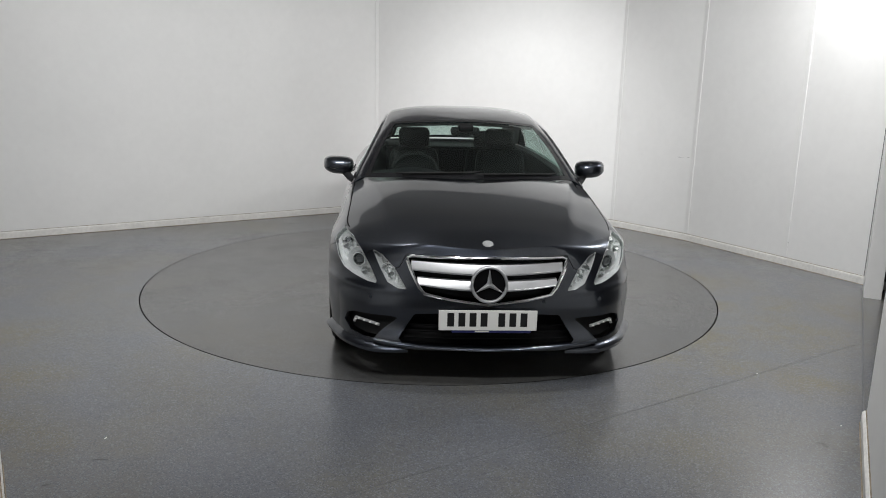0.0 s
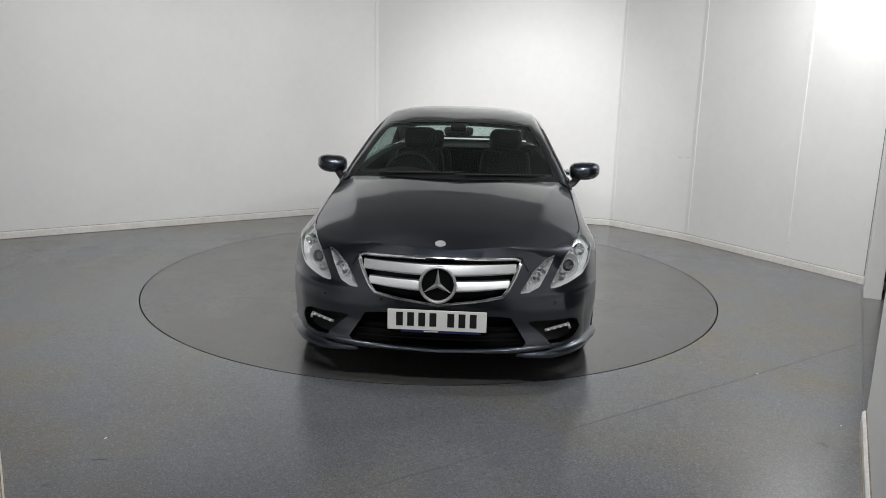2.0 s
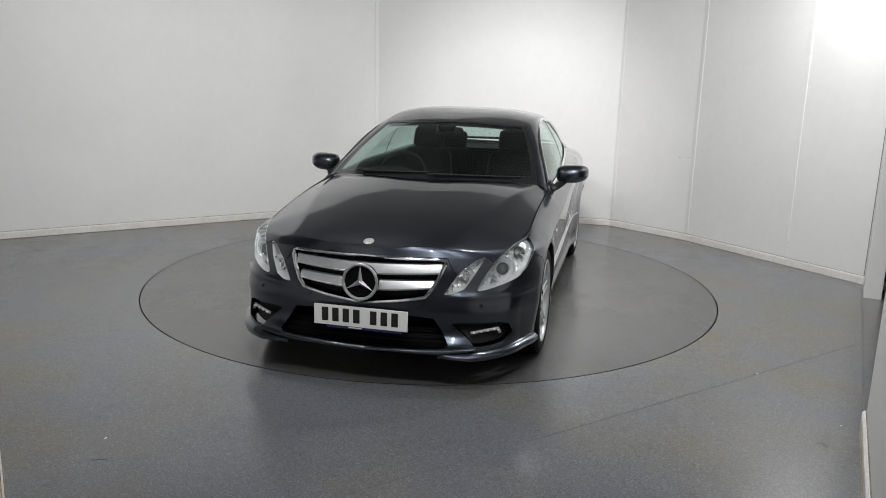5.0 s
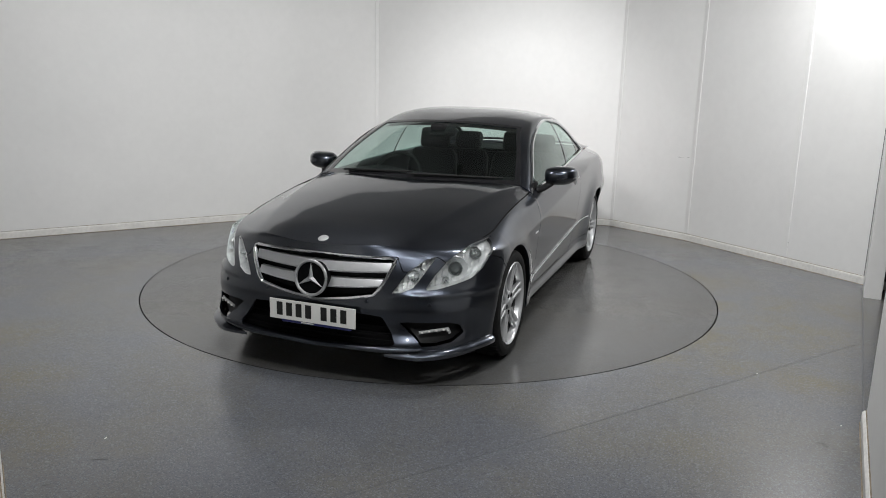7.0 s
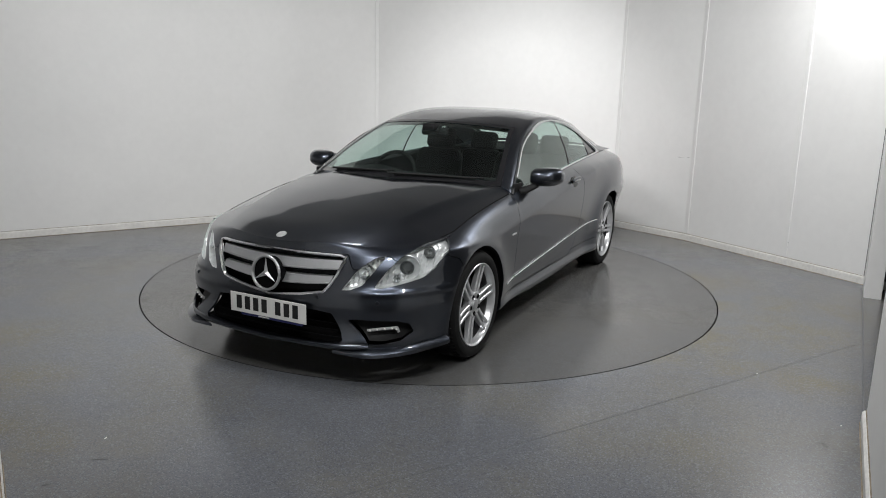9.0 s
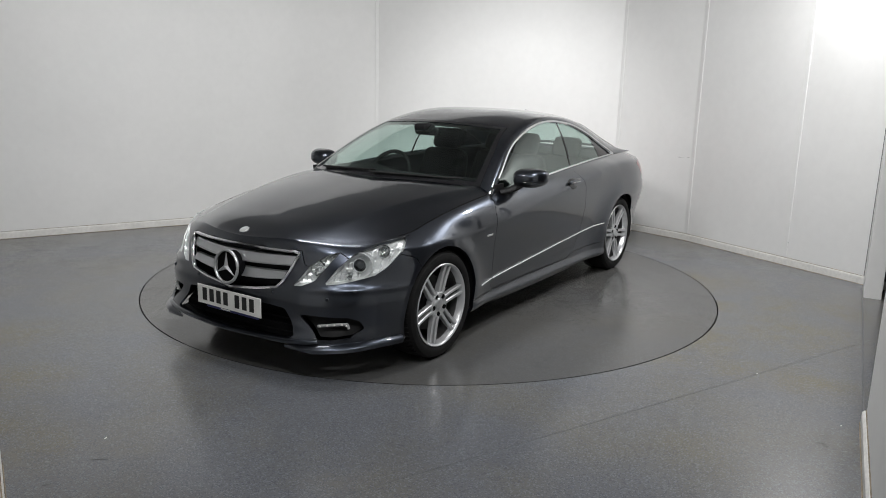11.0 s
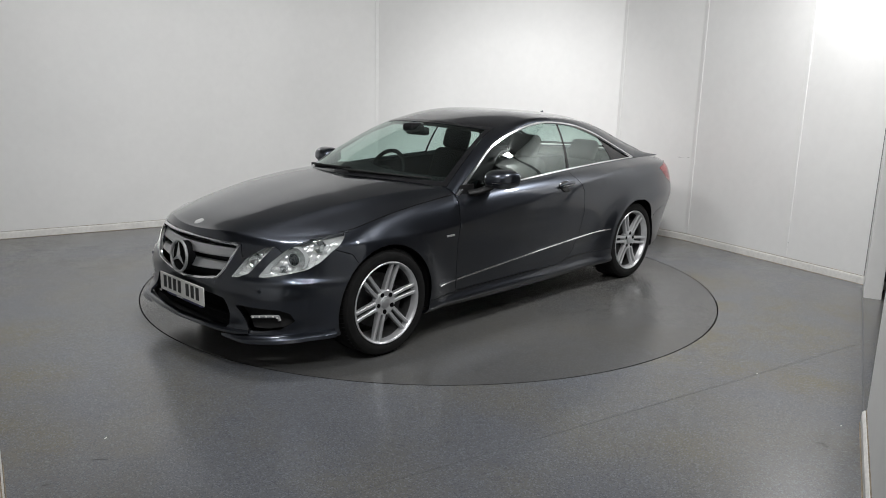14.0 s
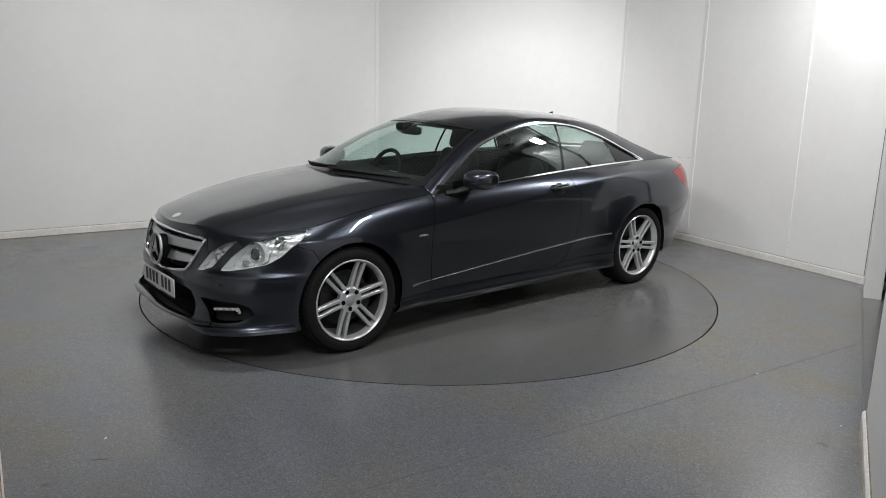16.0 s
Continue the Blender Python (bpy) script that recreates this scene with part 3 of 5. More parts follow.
REGIONS = [  # name, plane, outline, least and greatest x
    ("arch", SIDE, circle_poly(1.38, HUB_Z, ARCH), 0.5, 1.9),
    ("arch", SIDE, circle_poly(-1.38, HUB_Z, ARCH), -1.9, -0.5),
    ("lamp", FRONT, LAMP_POLY, 1.4, 3),
    ("small", FRONT, SMALL_POLY, 1.7, 3),
    ("grille", FRONT, GRILLE_POLY, 1.8, 3),
    ("intake", FRONT, INTAKE_POLY, 1.8, 3),
    ("fog", FRONT, FOG_POLY, 1.6, 3),
    ("tail_lamp", SIDE, [(-1.80, 0.90), (-2.0, 0.93), (-2.5, 0.93), (-2.5, 0.76), (-2.05, 0.755), (-1.93, 0.80)], -3, -1.7),
    ("bonnet", FRONT, [(-0.1, 0.72), (0.43, 0.705), (0.47, 0.632), (0.53, 0.640), (0.60, 0.690), (0.612, 0.702), (0.635, 0.692), (0.66, 0.672), (0.735, 0.746), (0.795, 0.765), (0.80, 0.95), (-0.1, 0.95)], 1.60, 3),
    ("front_bumper", SIDE, [(1.765, 0.70), (1.64, 0.655), (1.55, 0.5), (1.55, 0.0), (3, 0), (3, 0.72)], 1.4, 3),
    ("sill", SIDE, [(1.06, 0.27), (-0.40, 0.275), (-0.47, 0.303), (-1.06, 0.315), (-1.06, 0.1), (1.06, 0.1)], -1.2, 1.2),
    ("door", SIDE, [(0.765, 0.28), (0.785, 0.60), (0.77, 0.80), (0.715, 0.96), (-0.47, 1.05), (-0.505, 0.93), (-0.595, 0.81), (-0.63, 0.65), (-0.60, 0.48), (-0.53, 0.345), (-0.43, 0.28)], -1, 1.2),
    ("rear_bumper", SIDE, [(-1.70, 0.0), (-1.74, 0.52), (-2.05, 0.60), (-2.6, 0.60), (-2.6, 0)], -3, -1.5),
    ("boot_lid", SIDE, [(-2.2, 0.6), (-2.6, 0.6), (-2.6, 1.1), (-2.2, 1.1)], -3, -2),
    ("front_wing", SIDE, [(0.6, 0.0), (0.6, 1.2), (2.6, 1.2), (2.6, 0)], 0.6, 3),
]


def slide(A, V, P, sel, pl, poly):
    """Moves the vertices sel along the surface onto an outline."""
    tgt, dist = nearest_on(P[sel][:, list(pl)], poly)
    ok = dist < 0.03
    sel, tgt = sel[ok], tgt[ok]
    if not len(sel):
        return
    aa, vv = A[sel].copy(), V[sel].copy()
    for _ in range(5):
        p = body_at(aa, vv)[:, list(pl)]
        ha, hv = 1e-4, 1e-4
        ja = (body_at(np.clip(aa + ha, 0, 3), vv)[:, list(pl)] - p) / ha
        jv = (body_at(aa, vv + hv)[:, list(pl)] - p) / hv
        det = ja[:, 0] * jv[:, 1] - ja[:, 1] * jv[:, 0]
        det = np.where(np.abs(det) < 1e-5, 1e-5, det)
        e = tgt - p
        da = (e[:, 0] * jv[:, 1] - e[:, 1] * jv[:, 0]) / det
        dv = (ja[:, 0] * e[:, 1] - ja[:, 1] * e[:, 0]) / det
        fixed = (A[sel] < 1e-6)
        da = np.where(fixed, 0, np.clip(da, -0.02, 0.02))
        edge = (V[sel] < 1e-6) | (V[sel] > 1 - 1e-6)
        dv = np.where(edge, 0, np.clip(dv, -0.03, 0.03))
        aa, vv = np.clip(aa + da, 0, 3), np.clip(vv + dv, 0, 1)
    A[sel], V[sel] = aa, vv


def build_shell():
    """Cuts the half body into panels along the outlines. Returns {name: (verts, faces)} and the top edge of the nose."""
    nv = 66
    a = np.concatenate([np.linspace(0, 1, 130) ** 1.0, np.linspace(1, 2, 150)[1:], np.linspace(2, 3, 50)[1:]])
    v = np.linspace(0, 1, nv)
    na = len(a)
    A, V = np.meshgrid(a, v, indexing="ij")
    A, V = A.ravel().copy(), V.ravel().copy()
    idx = np.arange(na * nv).reshape(na, nv)
    faces = np.stack([idx[:-1, :-1], idx[1:, :-1], idx[1:, 1:], idx[:-1, 1:]], -1).reshape(-1, 4)
    P = body_at(A, V)
    cen = P[faces].mean(1)
    owner = np.full(len(faces), len(REGIONS))
    for k in range(len(REGIONS) - 1, -1, -1):
        nm, pl, poly, x0, x1 = REGIONS[k]
        hit = in_poly(cen[:, list(pl)], poly) & (cen[:, 0] > x0) & (cen[:, 0] < x1)
        if nm == "lamp":
            hit &= in_poly(cen[:, [0, 2]], LAMP_SIDE)
        owner[hit] = k
    names_ = [r[0] for r in REGIONS]
    wing = owner == names_.index("front_wing")
    owner[wing & (cen[:, 0] > 1.78) & (cen[:, 2] < 0.70)] = names_.index("front_bumper")
    owner[wing & (cen[:, 0] > 1.80) & (cen[:, 2] >= 0.70)] = names_.index("bonnet")
    # vertices on the line between two owners slide onto the earlier outline
    lo, hi = np.full(len(P), 999), np.full(len(P), -1)
    for j in range(4):
        np.minimum.at(lo, faces[:, j], owner)
        np.maximum.at(hi, faces[:, j], owner)
    for k, (nm, pl, poly, x0, x1) in enumerate(REGIONS):
        sel = np.where((lo == k) & (hi > k))[0]
        if not len(sel):
            continue
        jobs = [(sel, pl, poly)]
        if nm == "lamp":
            da_, db_ = nearest_on(P[sel][:, list(FRONT)], poly)[1], nearest_on(P[sel][:, list(SIDE)], LAMP_SIDE)[1]
            jobs = [(sel[da_ <= db_], FRONT, poly), (sel[da_ > db_], SIDE, LAMP_SIDE)]
        for sel, pl, poly in jobs:
            slide(A, V, P, sel, pl, poly)
    P = body_at(A, V)
    P[A < 1e-6, 1] = 0
    out = {}
    for k in range(len(REGIONS) + 1):
        nm = REGIONS[k][0] if k < len(REGIONS) else "rear_quarter"
        f = faces[owner == k]
        if len(f):
            vs, fs = out.setdefault(nm, ([], []))
            used, inv = np.unique(f, return_inverse=True)
            base = len(vs)
            vs += [tuple(p) for p in P[used]]
            fs += [tuple(base + q for q in row) for row in inv.reshape(-1, 4)]
    return out, a[:130]


SHELL, NOSE_A = build_shell()


def mirrored(vs, fs):
    n = len(vs)
    return list(vs) + [(x, -y, z) for x, y, z in vs], list(fs) + [tuple(n + i for i in reversed(f)) for f in fs]


def panel_bm(vs, fs, gap=0.002, rim=0.02, both=False, flip=False):
    """A panel with turned-in edges; both: joined with its mirror image; flip: the other side alone."""
    if both:
        vs, fs = mirrored(vs, fs)
    elif flip:
        vs, fs = [(x, -y, z) for x, y, z in vs], [tuple(reversed(f)) for f in fs]
    bm = bmesh.new()
    bv = [bm.verts.new(p) for p in vs]
    for f in fs:
        if len(set(f)) > 2:
            bm.faces.new([bv[i] for i in f])
    bmesh.ops.remove_doubles(bm, verts=bm.verts, dist=2e-4)
    bmesh.ops.dissolve_degenerate(bm, dist=1e-5, edges=bm.edges)
    bmesh.ops.recalc_face_normals(bm, faces=bm.faces[:])
    bm.normal_update()
    # outwards: away from the middle of the car
    tot = sum(f.normal.dot(f.calc_center_median() - Vector((0.0, 0, 0.45))) * f.calc_area() for f in bm.faces)
    if tot < 0:
        bmesh.ops.reverse_faces(bm, faces=bm.faces[:])
        bm.normal_update()
    edge = [e for e in bm.edges if e.is_boundary]
    nrm = {}
    for v in {w for e in edge for w in e.verts}:
        n_ = v.normal.copy()
        if n_.dot(v.co - Vector((v.co.x * 0.85, 0, 0.4))) < 0 or n_.length < 0.5:
            n_ = (v.co - Vector((v.co.x * 0.85, 0, 0.4))).normalized()
        nrm[v] = n_
    shift = {}
    for v in nrm:
        s = Vector()
        for f in v.link_faces:
            s += f.calc_center_median() - v.co
        s -= s.dot(nrm[v]) * nrm[v]
        if s.length > 1e-9:
            shift[v] = s.normalized() * gap
    for v, s in shift.items():
        v.co += s
    if rim:
        got = bmesh.ops.extrude_edge_only(bm, edges=edge)
        new_v = [g for g in got["geom"] if isinstance(g, bmesh.types.BMVert)]
        for v in new_v:
            near = min((e.other_vert(v) for e in v.link_edges if e.other_vert(v) in nrm), key=lambda w: (w.co - v.co).length, default=None)
            if near is not None:
                v.co = near.co - nrm[near] * rim
    return bm


def panel(name, bm, material=None, parent=None, label="", sharp=35):
    me = bpy.data.meshes.new(name)
    bm.to_mesh(me)
    bm.free()
    me.materials.append(material or PAINT)
    me.polygons.foreach_set("use_smooth", [True] * len(me.polygons))
    me.set_sharp_from_angle(angle=radians(sharp))
    ob = new(name, me)
    ob.parent = parent or car
    ob.location = OFF if parent is None else (0, 0, 0)
    return tagged(ob, label)


def cpart(name, bm, material, parent=None, label="", smooth=True, sharp=40):
    return part(name, bm, material, parent or car, label, smooth, OFF if parent is None else (0, 0, 0), sharp)


def cobj(name, vs, fs, material, parent=None, label="", smooth=True):
    return obj(name, vs, fs, material, parent or car, label, smooth, OFF if parent is None else (0, 0, 0))


# bonnet top, row by row behind the nose edge
def cowl_x(y):
    return 1.05 - 0.62 * np.abs(y) ** 2


def bonnet_top():
    top = body_at(NOSE_A, np.ones_like(NOSE_A))
    rows, n = [], 60
    for x0, y0, z0 in top:
        q = np.linspace(0, 1, n)
        xe = float(cowl_x(y0)) + 0.015
        x = x0 + (xe - x0) * q
        row = np.stack([x, np.full(n, y0), bonnet_z(x, np.full(n, y0))], -1)
        row[0] = (x0, y0, z0)
        rows.append(row)
    vs = np.array(rows).reshape(-1, 3)
    idx = np.arange(len(vs)).reshape(len(rows), n)
    fs = np.stack([idx[:-1, :-1], idx[1:, :-1], idx[1:, 1:], idx[:-1, 1:]], -1).reshape(-1, 4)
    return [tuple(p) for p in vs], [tuple(f) for f in fs]


bv, bf = bonnet_top()
nv_, nf_ = SHELL.get("bonnet", ([], []))
bf = bf + [tuple(len(bv) + i for i in f) for f in nf_]
bonnet = panel("bonnet", panel_bm(bv + list(nv_), bf, gap=0.003, both=True), label="dark grey bonnet with two raised creases", sharp=20)
# black tubes draw the dark of the gap between bonnet and wing
ts = np.concatenate([np.linspace(0.84, 1.0, 30), np.linspace(1.004, 1.264, 30)])
seam = body_at(ts, np.ones_like(ts))
for sd in (1, -1):
    pts = [(x, y * sd, z - 0.003) for x, y, z in seam if 0.77 < x < 1.66]
    cpart("bonnet_gap_strip", tube_bm(pts, 0.0048, 6), MATT_BLACK, bonnet, "black strip drawn for the shaded gap along the bonnet edge")
front_bumper = panel("front_bumper", panel_bm(*SHELL["front_bumper"], rim=0.012, both=True), label="dark grey front bumper with deep air intakes")
panel("rear_bumper", panel_bm(*SHELL["rear_bumper"], both=True))
panel("boot_lid", panel_bm(*SHELL["boot_lid"], both=True))
doors = []
for flip in (False, True):
    panel("front_wing", panel_bm(*SHELL["front_wing"], flip=flip))
    doors.append(panel("door", panel_bm(*SHELL["door"], flip=flip), label="long dark grey coupe door"))
    panel("sill", panel_bm(*SHELL["sill"], flip=flip))
    panel("rear_quarter", panel_bm(*SHELL["rear_quarter"], flip=flip))

# ---- roof, pillars and glass ----
def curve3(*pts):
    t = np.arange(len(pts))
    f = [spline(*[(i, p[k]) for i, p in enumerate(pts)]) for k in range(3)]
    return lambda s: np.stack([g(s) for g in f], -1)


EDGE = curve3((0.748, 0.722, 0.936), (0.47, 0.645, 1.105), (0.122, 0.545, 1.268), (-0.30, 0.535, 1.345), (-0.80, 0.525, 1.330), (-1.20, 0.53, 1.255), (-1.60, 0.56, 1.115), (-1.93, 0.60, 1.0))
MID = curve3((1.06, 0, 0.975), (0.69, 0, 1.160), (0.27, 0, 1.303), (-0.25, 0, 1.388), (-0.80, 0, 1.372), (-1.22, 0, 1.310), (-1.66, 0, 1.150), (-2.02, 0, 1.005))
DLO = curve3((0.735, 0.797, 0.888), (0.535, 0.740, 1.010), (0.21, 0.652, 1.185), (-0.276, 0.594, 1.300), (-0.70, 0.597, 1.288), (-1.03, 0.622, 1.208), (-1.33, 0.652, 1.090), (-1.566, 0.678, 0.992))


def top_strip(s0, s1, ns, nk=40):
    s, k = np.meshgrid(np.linspace(s0, s1, ns), np.linspace(-1, 1, nk), indexing="ij")
    e, m = EDGE(s), MID(s)
    p = 2.0 + 1.2 * np.clip(s - 2, 0, 1) - 0.8 * np.clip(s - 4.5, 0, 1)
    q = (np.abs(k) ** p)[..., None]
    pts = m + (e - m) * q
    pts[..., 1] = e[..., 1] * k
    idx = np.arange(ns * nk).reshape(ns, nk)
    fs = np.stack([idx[:-1, :-1], idx[1:, :-1], idx[1:, 1:], idx[:-1, 1:]], -1).reshape(-1, 4)
    return [tuple(x) for x in pts.reshape(-1, 3)], [tuple(f) for f in fs]


roof = panel("roof", panel_bm(*top_strip(2.06, 4.93, 60), gap=0, rim=0.02), label="dark grey curved coupe roof")
windscreen = panel("windscreen", panel_bm(*top_strip(0.04, 2.0, 50), gap=0.0, rim=0.0), GLASS, label="green tinted windscreen")
rear_window = panel("rear_window", panel_bm(*top_strip(5.0, 6.9, 30), gap=0.0, rim=0.0), GLASS, label="green tinted rear window")


def strip_between(f, g, s0, s1, ns, nk, bulge, side=1):
    s, k = np.meshgrid(np.linspace(s0, s1, ns), np.linspace(0, 1, nk), indexing="ij")
    a, b = f(s), g(s)
    pts = a + (b - a) * k[..., None]
    w = bulge * 4 * k * (1 - k)
    pts[..., 1] += w * 0.8
    pts[..., 2] += w * 0.5
    pts[..., 1] *= side
    idx = np.arange(ns * nk).reshape(ns, nk)
    fs = np.stack([idx[:-1, :-1], idx[1:, :-1], idx[1:, 1:], idx[:-1, 1:]], -1).reshape(-1, 4)
    return [tuple(x) for x in pts.reshape(-1, 3)], [tuple(r) for r in fs]


def belt(x):
    x = np.asarray(x, float)
    return np.stack([x, belt_y(x), belt_z(x)], -1)


def side_glass(x0, x1, lean, n=40, nk=14, inset=0.006, side=1):
    """Glass between the belt and the roof line from x0 to x1; lean: how far its ends tip back towards the top."""
    ss = np.linspace(0, 7, 400)
    top = DLO(ss)
    order = np.argsort(top[:, 0])
    tx, tz, ty = top[order, 0], top[order, 2], top[order, 1]
    rows = []
    for u in np.linspace(0, 1, n):
        xb = x0 + (x1 - x0) * u
        l0, l1 = lean
        xt = xb + (l0 + (l1 - l0) * u)
        xt = np.clip(xt, tx[0], tx[-1])
        b = belt(np.clip(xb, -1.56, 0.73))
        t = np.array([xt, np.interp(xt, tx, ty), np.interp(xt, tx, tz)])
        k = np.linspace(0, 1, nk)[:, None]
        p = b + (t - b) * k
        p[:, 1] += (0.10 * k * (1 - k))[:, 0] * 0.8 * min(1, (t[2] - b[2]) / 0.3) - inset
        rows.append(p)
    vs = np.array(rows).reshape(-1, 3)
    vs[:, 1] *= side
    idx = np.arange(len(vs)).reshape(n, nk)
    fs = np.stack([idx[:-1, :-1], idx[1:, :-1], idx[1:, 1:], idx[:-1, 1:]], -1).reshape(-1, 4)
    return [tuple(p) for p in vs], [tuple(f) for f in fs]


for side in (1, -1):
    pil = panel("roof_pillar", panel_bm(*strip_between(EDGE, DLO, 0.0, 7.0, 120, 9, 0.012, side), gap=0, rim=0.015), label="dark grey roof side with slim pillars")
    # rear pillar foot down to the haunch
    low = lambda s: belt(-1.53 - 0.52 * (s - 6.6) / 0.4)
    up = lambda s: EDGE(6.35 + 0.65 * (s - 6.6) / 0.4)
    panel("rear_pillar", panel_bm(*strip_between(up, low, 6.6, 7.0, 14, 10, 0.012, side), gap=0, rim=0.0))
    door = doors[0 if side > 0 else 1]
    w = panel("door_window", panel_bm(*side_glass(0.735, -0.51, (0.0, -0.06), side=side), gap=0, rim=0), SIDE_GLASS, door, label="green tinted door window")
    q = panel("quarter_window", panel_bm(*side_glass(-0.535, -1.21, (-0.06, 0.13), side=side), gap=0, rim=0), SIDE_GLASS, label="green tinted rear side window")
    t = panel("corner_window", panel_bm(*side_glass(-1.235, -1.55, (0.13, 0.0), side=side), gap=0, rim=0), GLOSS_BLACK)
    for x0, lean in ((-0.522, -0.06), (-1.222, 0.13)):
        vs, fs = side_glass(x0 + 0.012, x0 - 0.012, (lean, lean), n=4, inset=0.003, side=side)
        cobj("window_divider", vs, fs, GLOSS_BLACK)
    # bright surround: over the roof line and along the belt
    pts = [tuple(p) for p in DLO(np.linspace(0.0, 7.0, 90)) + np.array([0, 0.006, 0.0])]
    pts = [(x, y * side, z) for x, y, z in pts]
    cpart("window_surround", tube_bm(pts, 0.0115, 6), CHROME, label="bright chrome window surround")
    pts = [(x, (y + 0.008) * side, z + 0.004) for x, y, z in belt(np.linspace(0.52, -1.566, 60))]
    cpart("belt_trim", tube_bm(pts, 0.009, 6), CHROME, label="bright chrome belt strip")

# boot top
s, k = np.meshgrid(np.linspace(0, 1, 12), np.linspace(-1, 1, 30), indexing="ij")
xx = -2.0 - 0.33 * s * (1 - 0.45 * k**2)
yy = k * np.minimum(0.64, float(belt_y(XR)) * (1 - np.clip((XR - xx) / (XR + 2.335), 0, 0.999) ** NR) ** (1 / NR) - 0.004)
zz = 1.005 - 0.02 * s - 0.03 * np.abs(k) ** 2.5 * (1 - 0.4 * s)
pts = np.stack([xx, yy, zz], -1).reshape(-1, 3)
idx = np.arange(len(pts)).reshape(12, 30)
fs = np.stack([idx[:-1, :-1], idx[1:, :-1], idx[1:, 1:], idx[:-1, 1:]], -1).reshape(-1, 4)
cobj("boot_top", pts, fs, PAINT)
bm = bmesh.new()
fin = [bm.verts.new(p) for p in ((-1.19, 0.012, 1.318), (-1.19, -0.012, 1.318), (-1.09, 0, 1.332), (-1.195, 0, 1.362))]
for f in ((0, 1, 3), (1, 2, 3), (2, 0, 3), (0, 2, 1)):
    bm.faces.new([fin[i] for i in f])
cpart("roof_aerial", bm, PAINT)


# ---- wheels ----
def wheel(x, side):
    """A twin-spoke alloy wheel; its outer face looks along +y before it is turned to its side."""
    root = new("wheel")
    root.parent = car
    root.matrix_basis = pose(x + OFF[0], (0.878 if x > 0 else 0.858) * side + OFF[1], 0.3225, 0, 0, 0 if side > 0 else 180) @ pose(0, 0, 0, 0, -18 if x > 0 else 22, 0)
    tagged(root, "silver twin-spoke alloy wheel with a low tyre")
    prof = [(0.243, -0.225), (0.262, -0.235), (0.30, -0.228), (0.316, -0.205), (0.3215, -0.17), (0.3225, -0.115), (0.3215, -0.06), (0.317, -0.025), (0.305, -0.004), (0.285, 0.003), (0.262, 0.0), (0.248, -0.008), (0.243, -0.014)]
    bm = lathe_bm(prof, 96)
    part("tyre", bm, RUBBER, root, "black low-profile tyre")
    bm = bmesh.new()
    for i in range(72):
        a = 2 * math.pi * i / 72
        for h, tw in ((-0.045, 0.25), (-0.19, -0.25)):
            bm = box_bm((0.0045, 0.055, 0.006), (0, 0, 0), 0, rot=pose(0, 0, 0, 0, 0, math.degrees(tw)), bm=bm)
            bm.verts.ensure_lookup_table()
            bmesh.ops.transform(bm, matrix=Matrix.Rotation(a, 4, "Y") @ Matrix.Translation((0, h, 0.3215)), verts=bm.verts[-8:])
    tagged(part("tread", bm, RUBBER, root, smooth=False), kind="stuff")
    # rim barrel and lip
    bm = lathe_bm([(0.247, -0.012), (0.249, -0.004), (0.245, 0.0), (0.238, -0.004), (0.232, -0.018), (0.225, -0.045)], 96)
    rim = part("rim", bm, ALLOY, root, "bright silver rim lip")
    bm = lathe_bm([(0.225, -0.045), (0.217, -0.12), (0.222, -0.20), (0.243, -0.22)], 72)
    part("barrel", bm, SHADED_ALLOY, rim, "rim barrel with its shade put into a darker grey")
    # six pairs of spokes
    bm = bmesh.new()
    for i in range(6):
        one = bmesh.new()
        for s in (-1, 1):
            n = 10
            rings = []
            for j in range(n):
                u = j / (n - 1)
                r = 0.052 + (0.236 - 0.052) * u
                off = s * (0.0180 + 0.0052 * u)
                half = 0.0112 - 0.0010 * u
                h = -0.024 - 0.004 * math.sin(u * math.pi) + 0.012 * u
                dep = 0.035 - 0.012 * u
                rings.append([one.verts.new((off + dx, h + dy, r)) for dx, dy in ((-half, -dep), (-half, -0.004), (-half + 0.004, 0.0), (half - 0.004, 0.0), (half, -0.004), (half, -dep))])
            for p, q in zip(rings, rings[1:]):
                for m_ in range(6):
                    one.faces.new((p[m_], p[(m_ + 1) % 6], q[(m_ + 1) % 6], q[m_]))
            one.faces.new(rings[0]), one.faces.new(rings[-1])
        bmesh.ops.transform(one, matrix=Matrix.Rotation(2 * math.pi * i / 6, 4, "Y"), verts=one.verts)
        part("spoke", one, ALLOY, rim, smooth=True, sharp=25)
    bm = lathe_bm([(0.0, -0.024), (0.034, -0.024), (0.038, -0.028), (0.045, -0.026), (0.070, -0.022), (0.078, -0.028), (0.08, -0.05), (0.07, -0.07)], 48)
    part("hub", bm, ALLOY, rim)
    bm = lathe_bm([(0.0, -0.014), (0.026, -0.015), (0.031, -0.018), (0.032, -0.026)], 32)
    cap = part("hub_cap", bm, SATIN, rim, "silver hub cap")
    bm = bmesh.new()
    # black discs on the hub stand in for the shade in the bolt holes
    for i in range(5):
        one = lathe_bm([(0.0, -0.0222), (0.0115, -0.0222), (0.0125, -0.0208), (0.0140, -0.0212), (0.0145, -0.026)], 12)
        bmesh.ops.translate(one, vec=(0.056, 0, 0), verts=one.verts)
        bmesh.ops.transform(one, matrix=Matrix.Rotation(2 * math.pi * i / 5 + 0.5, 4, "Y"), verts=one.verts)
        part("bolt_hole_disc", one, MATT_BLACK, rim)
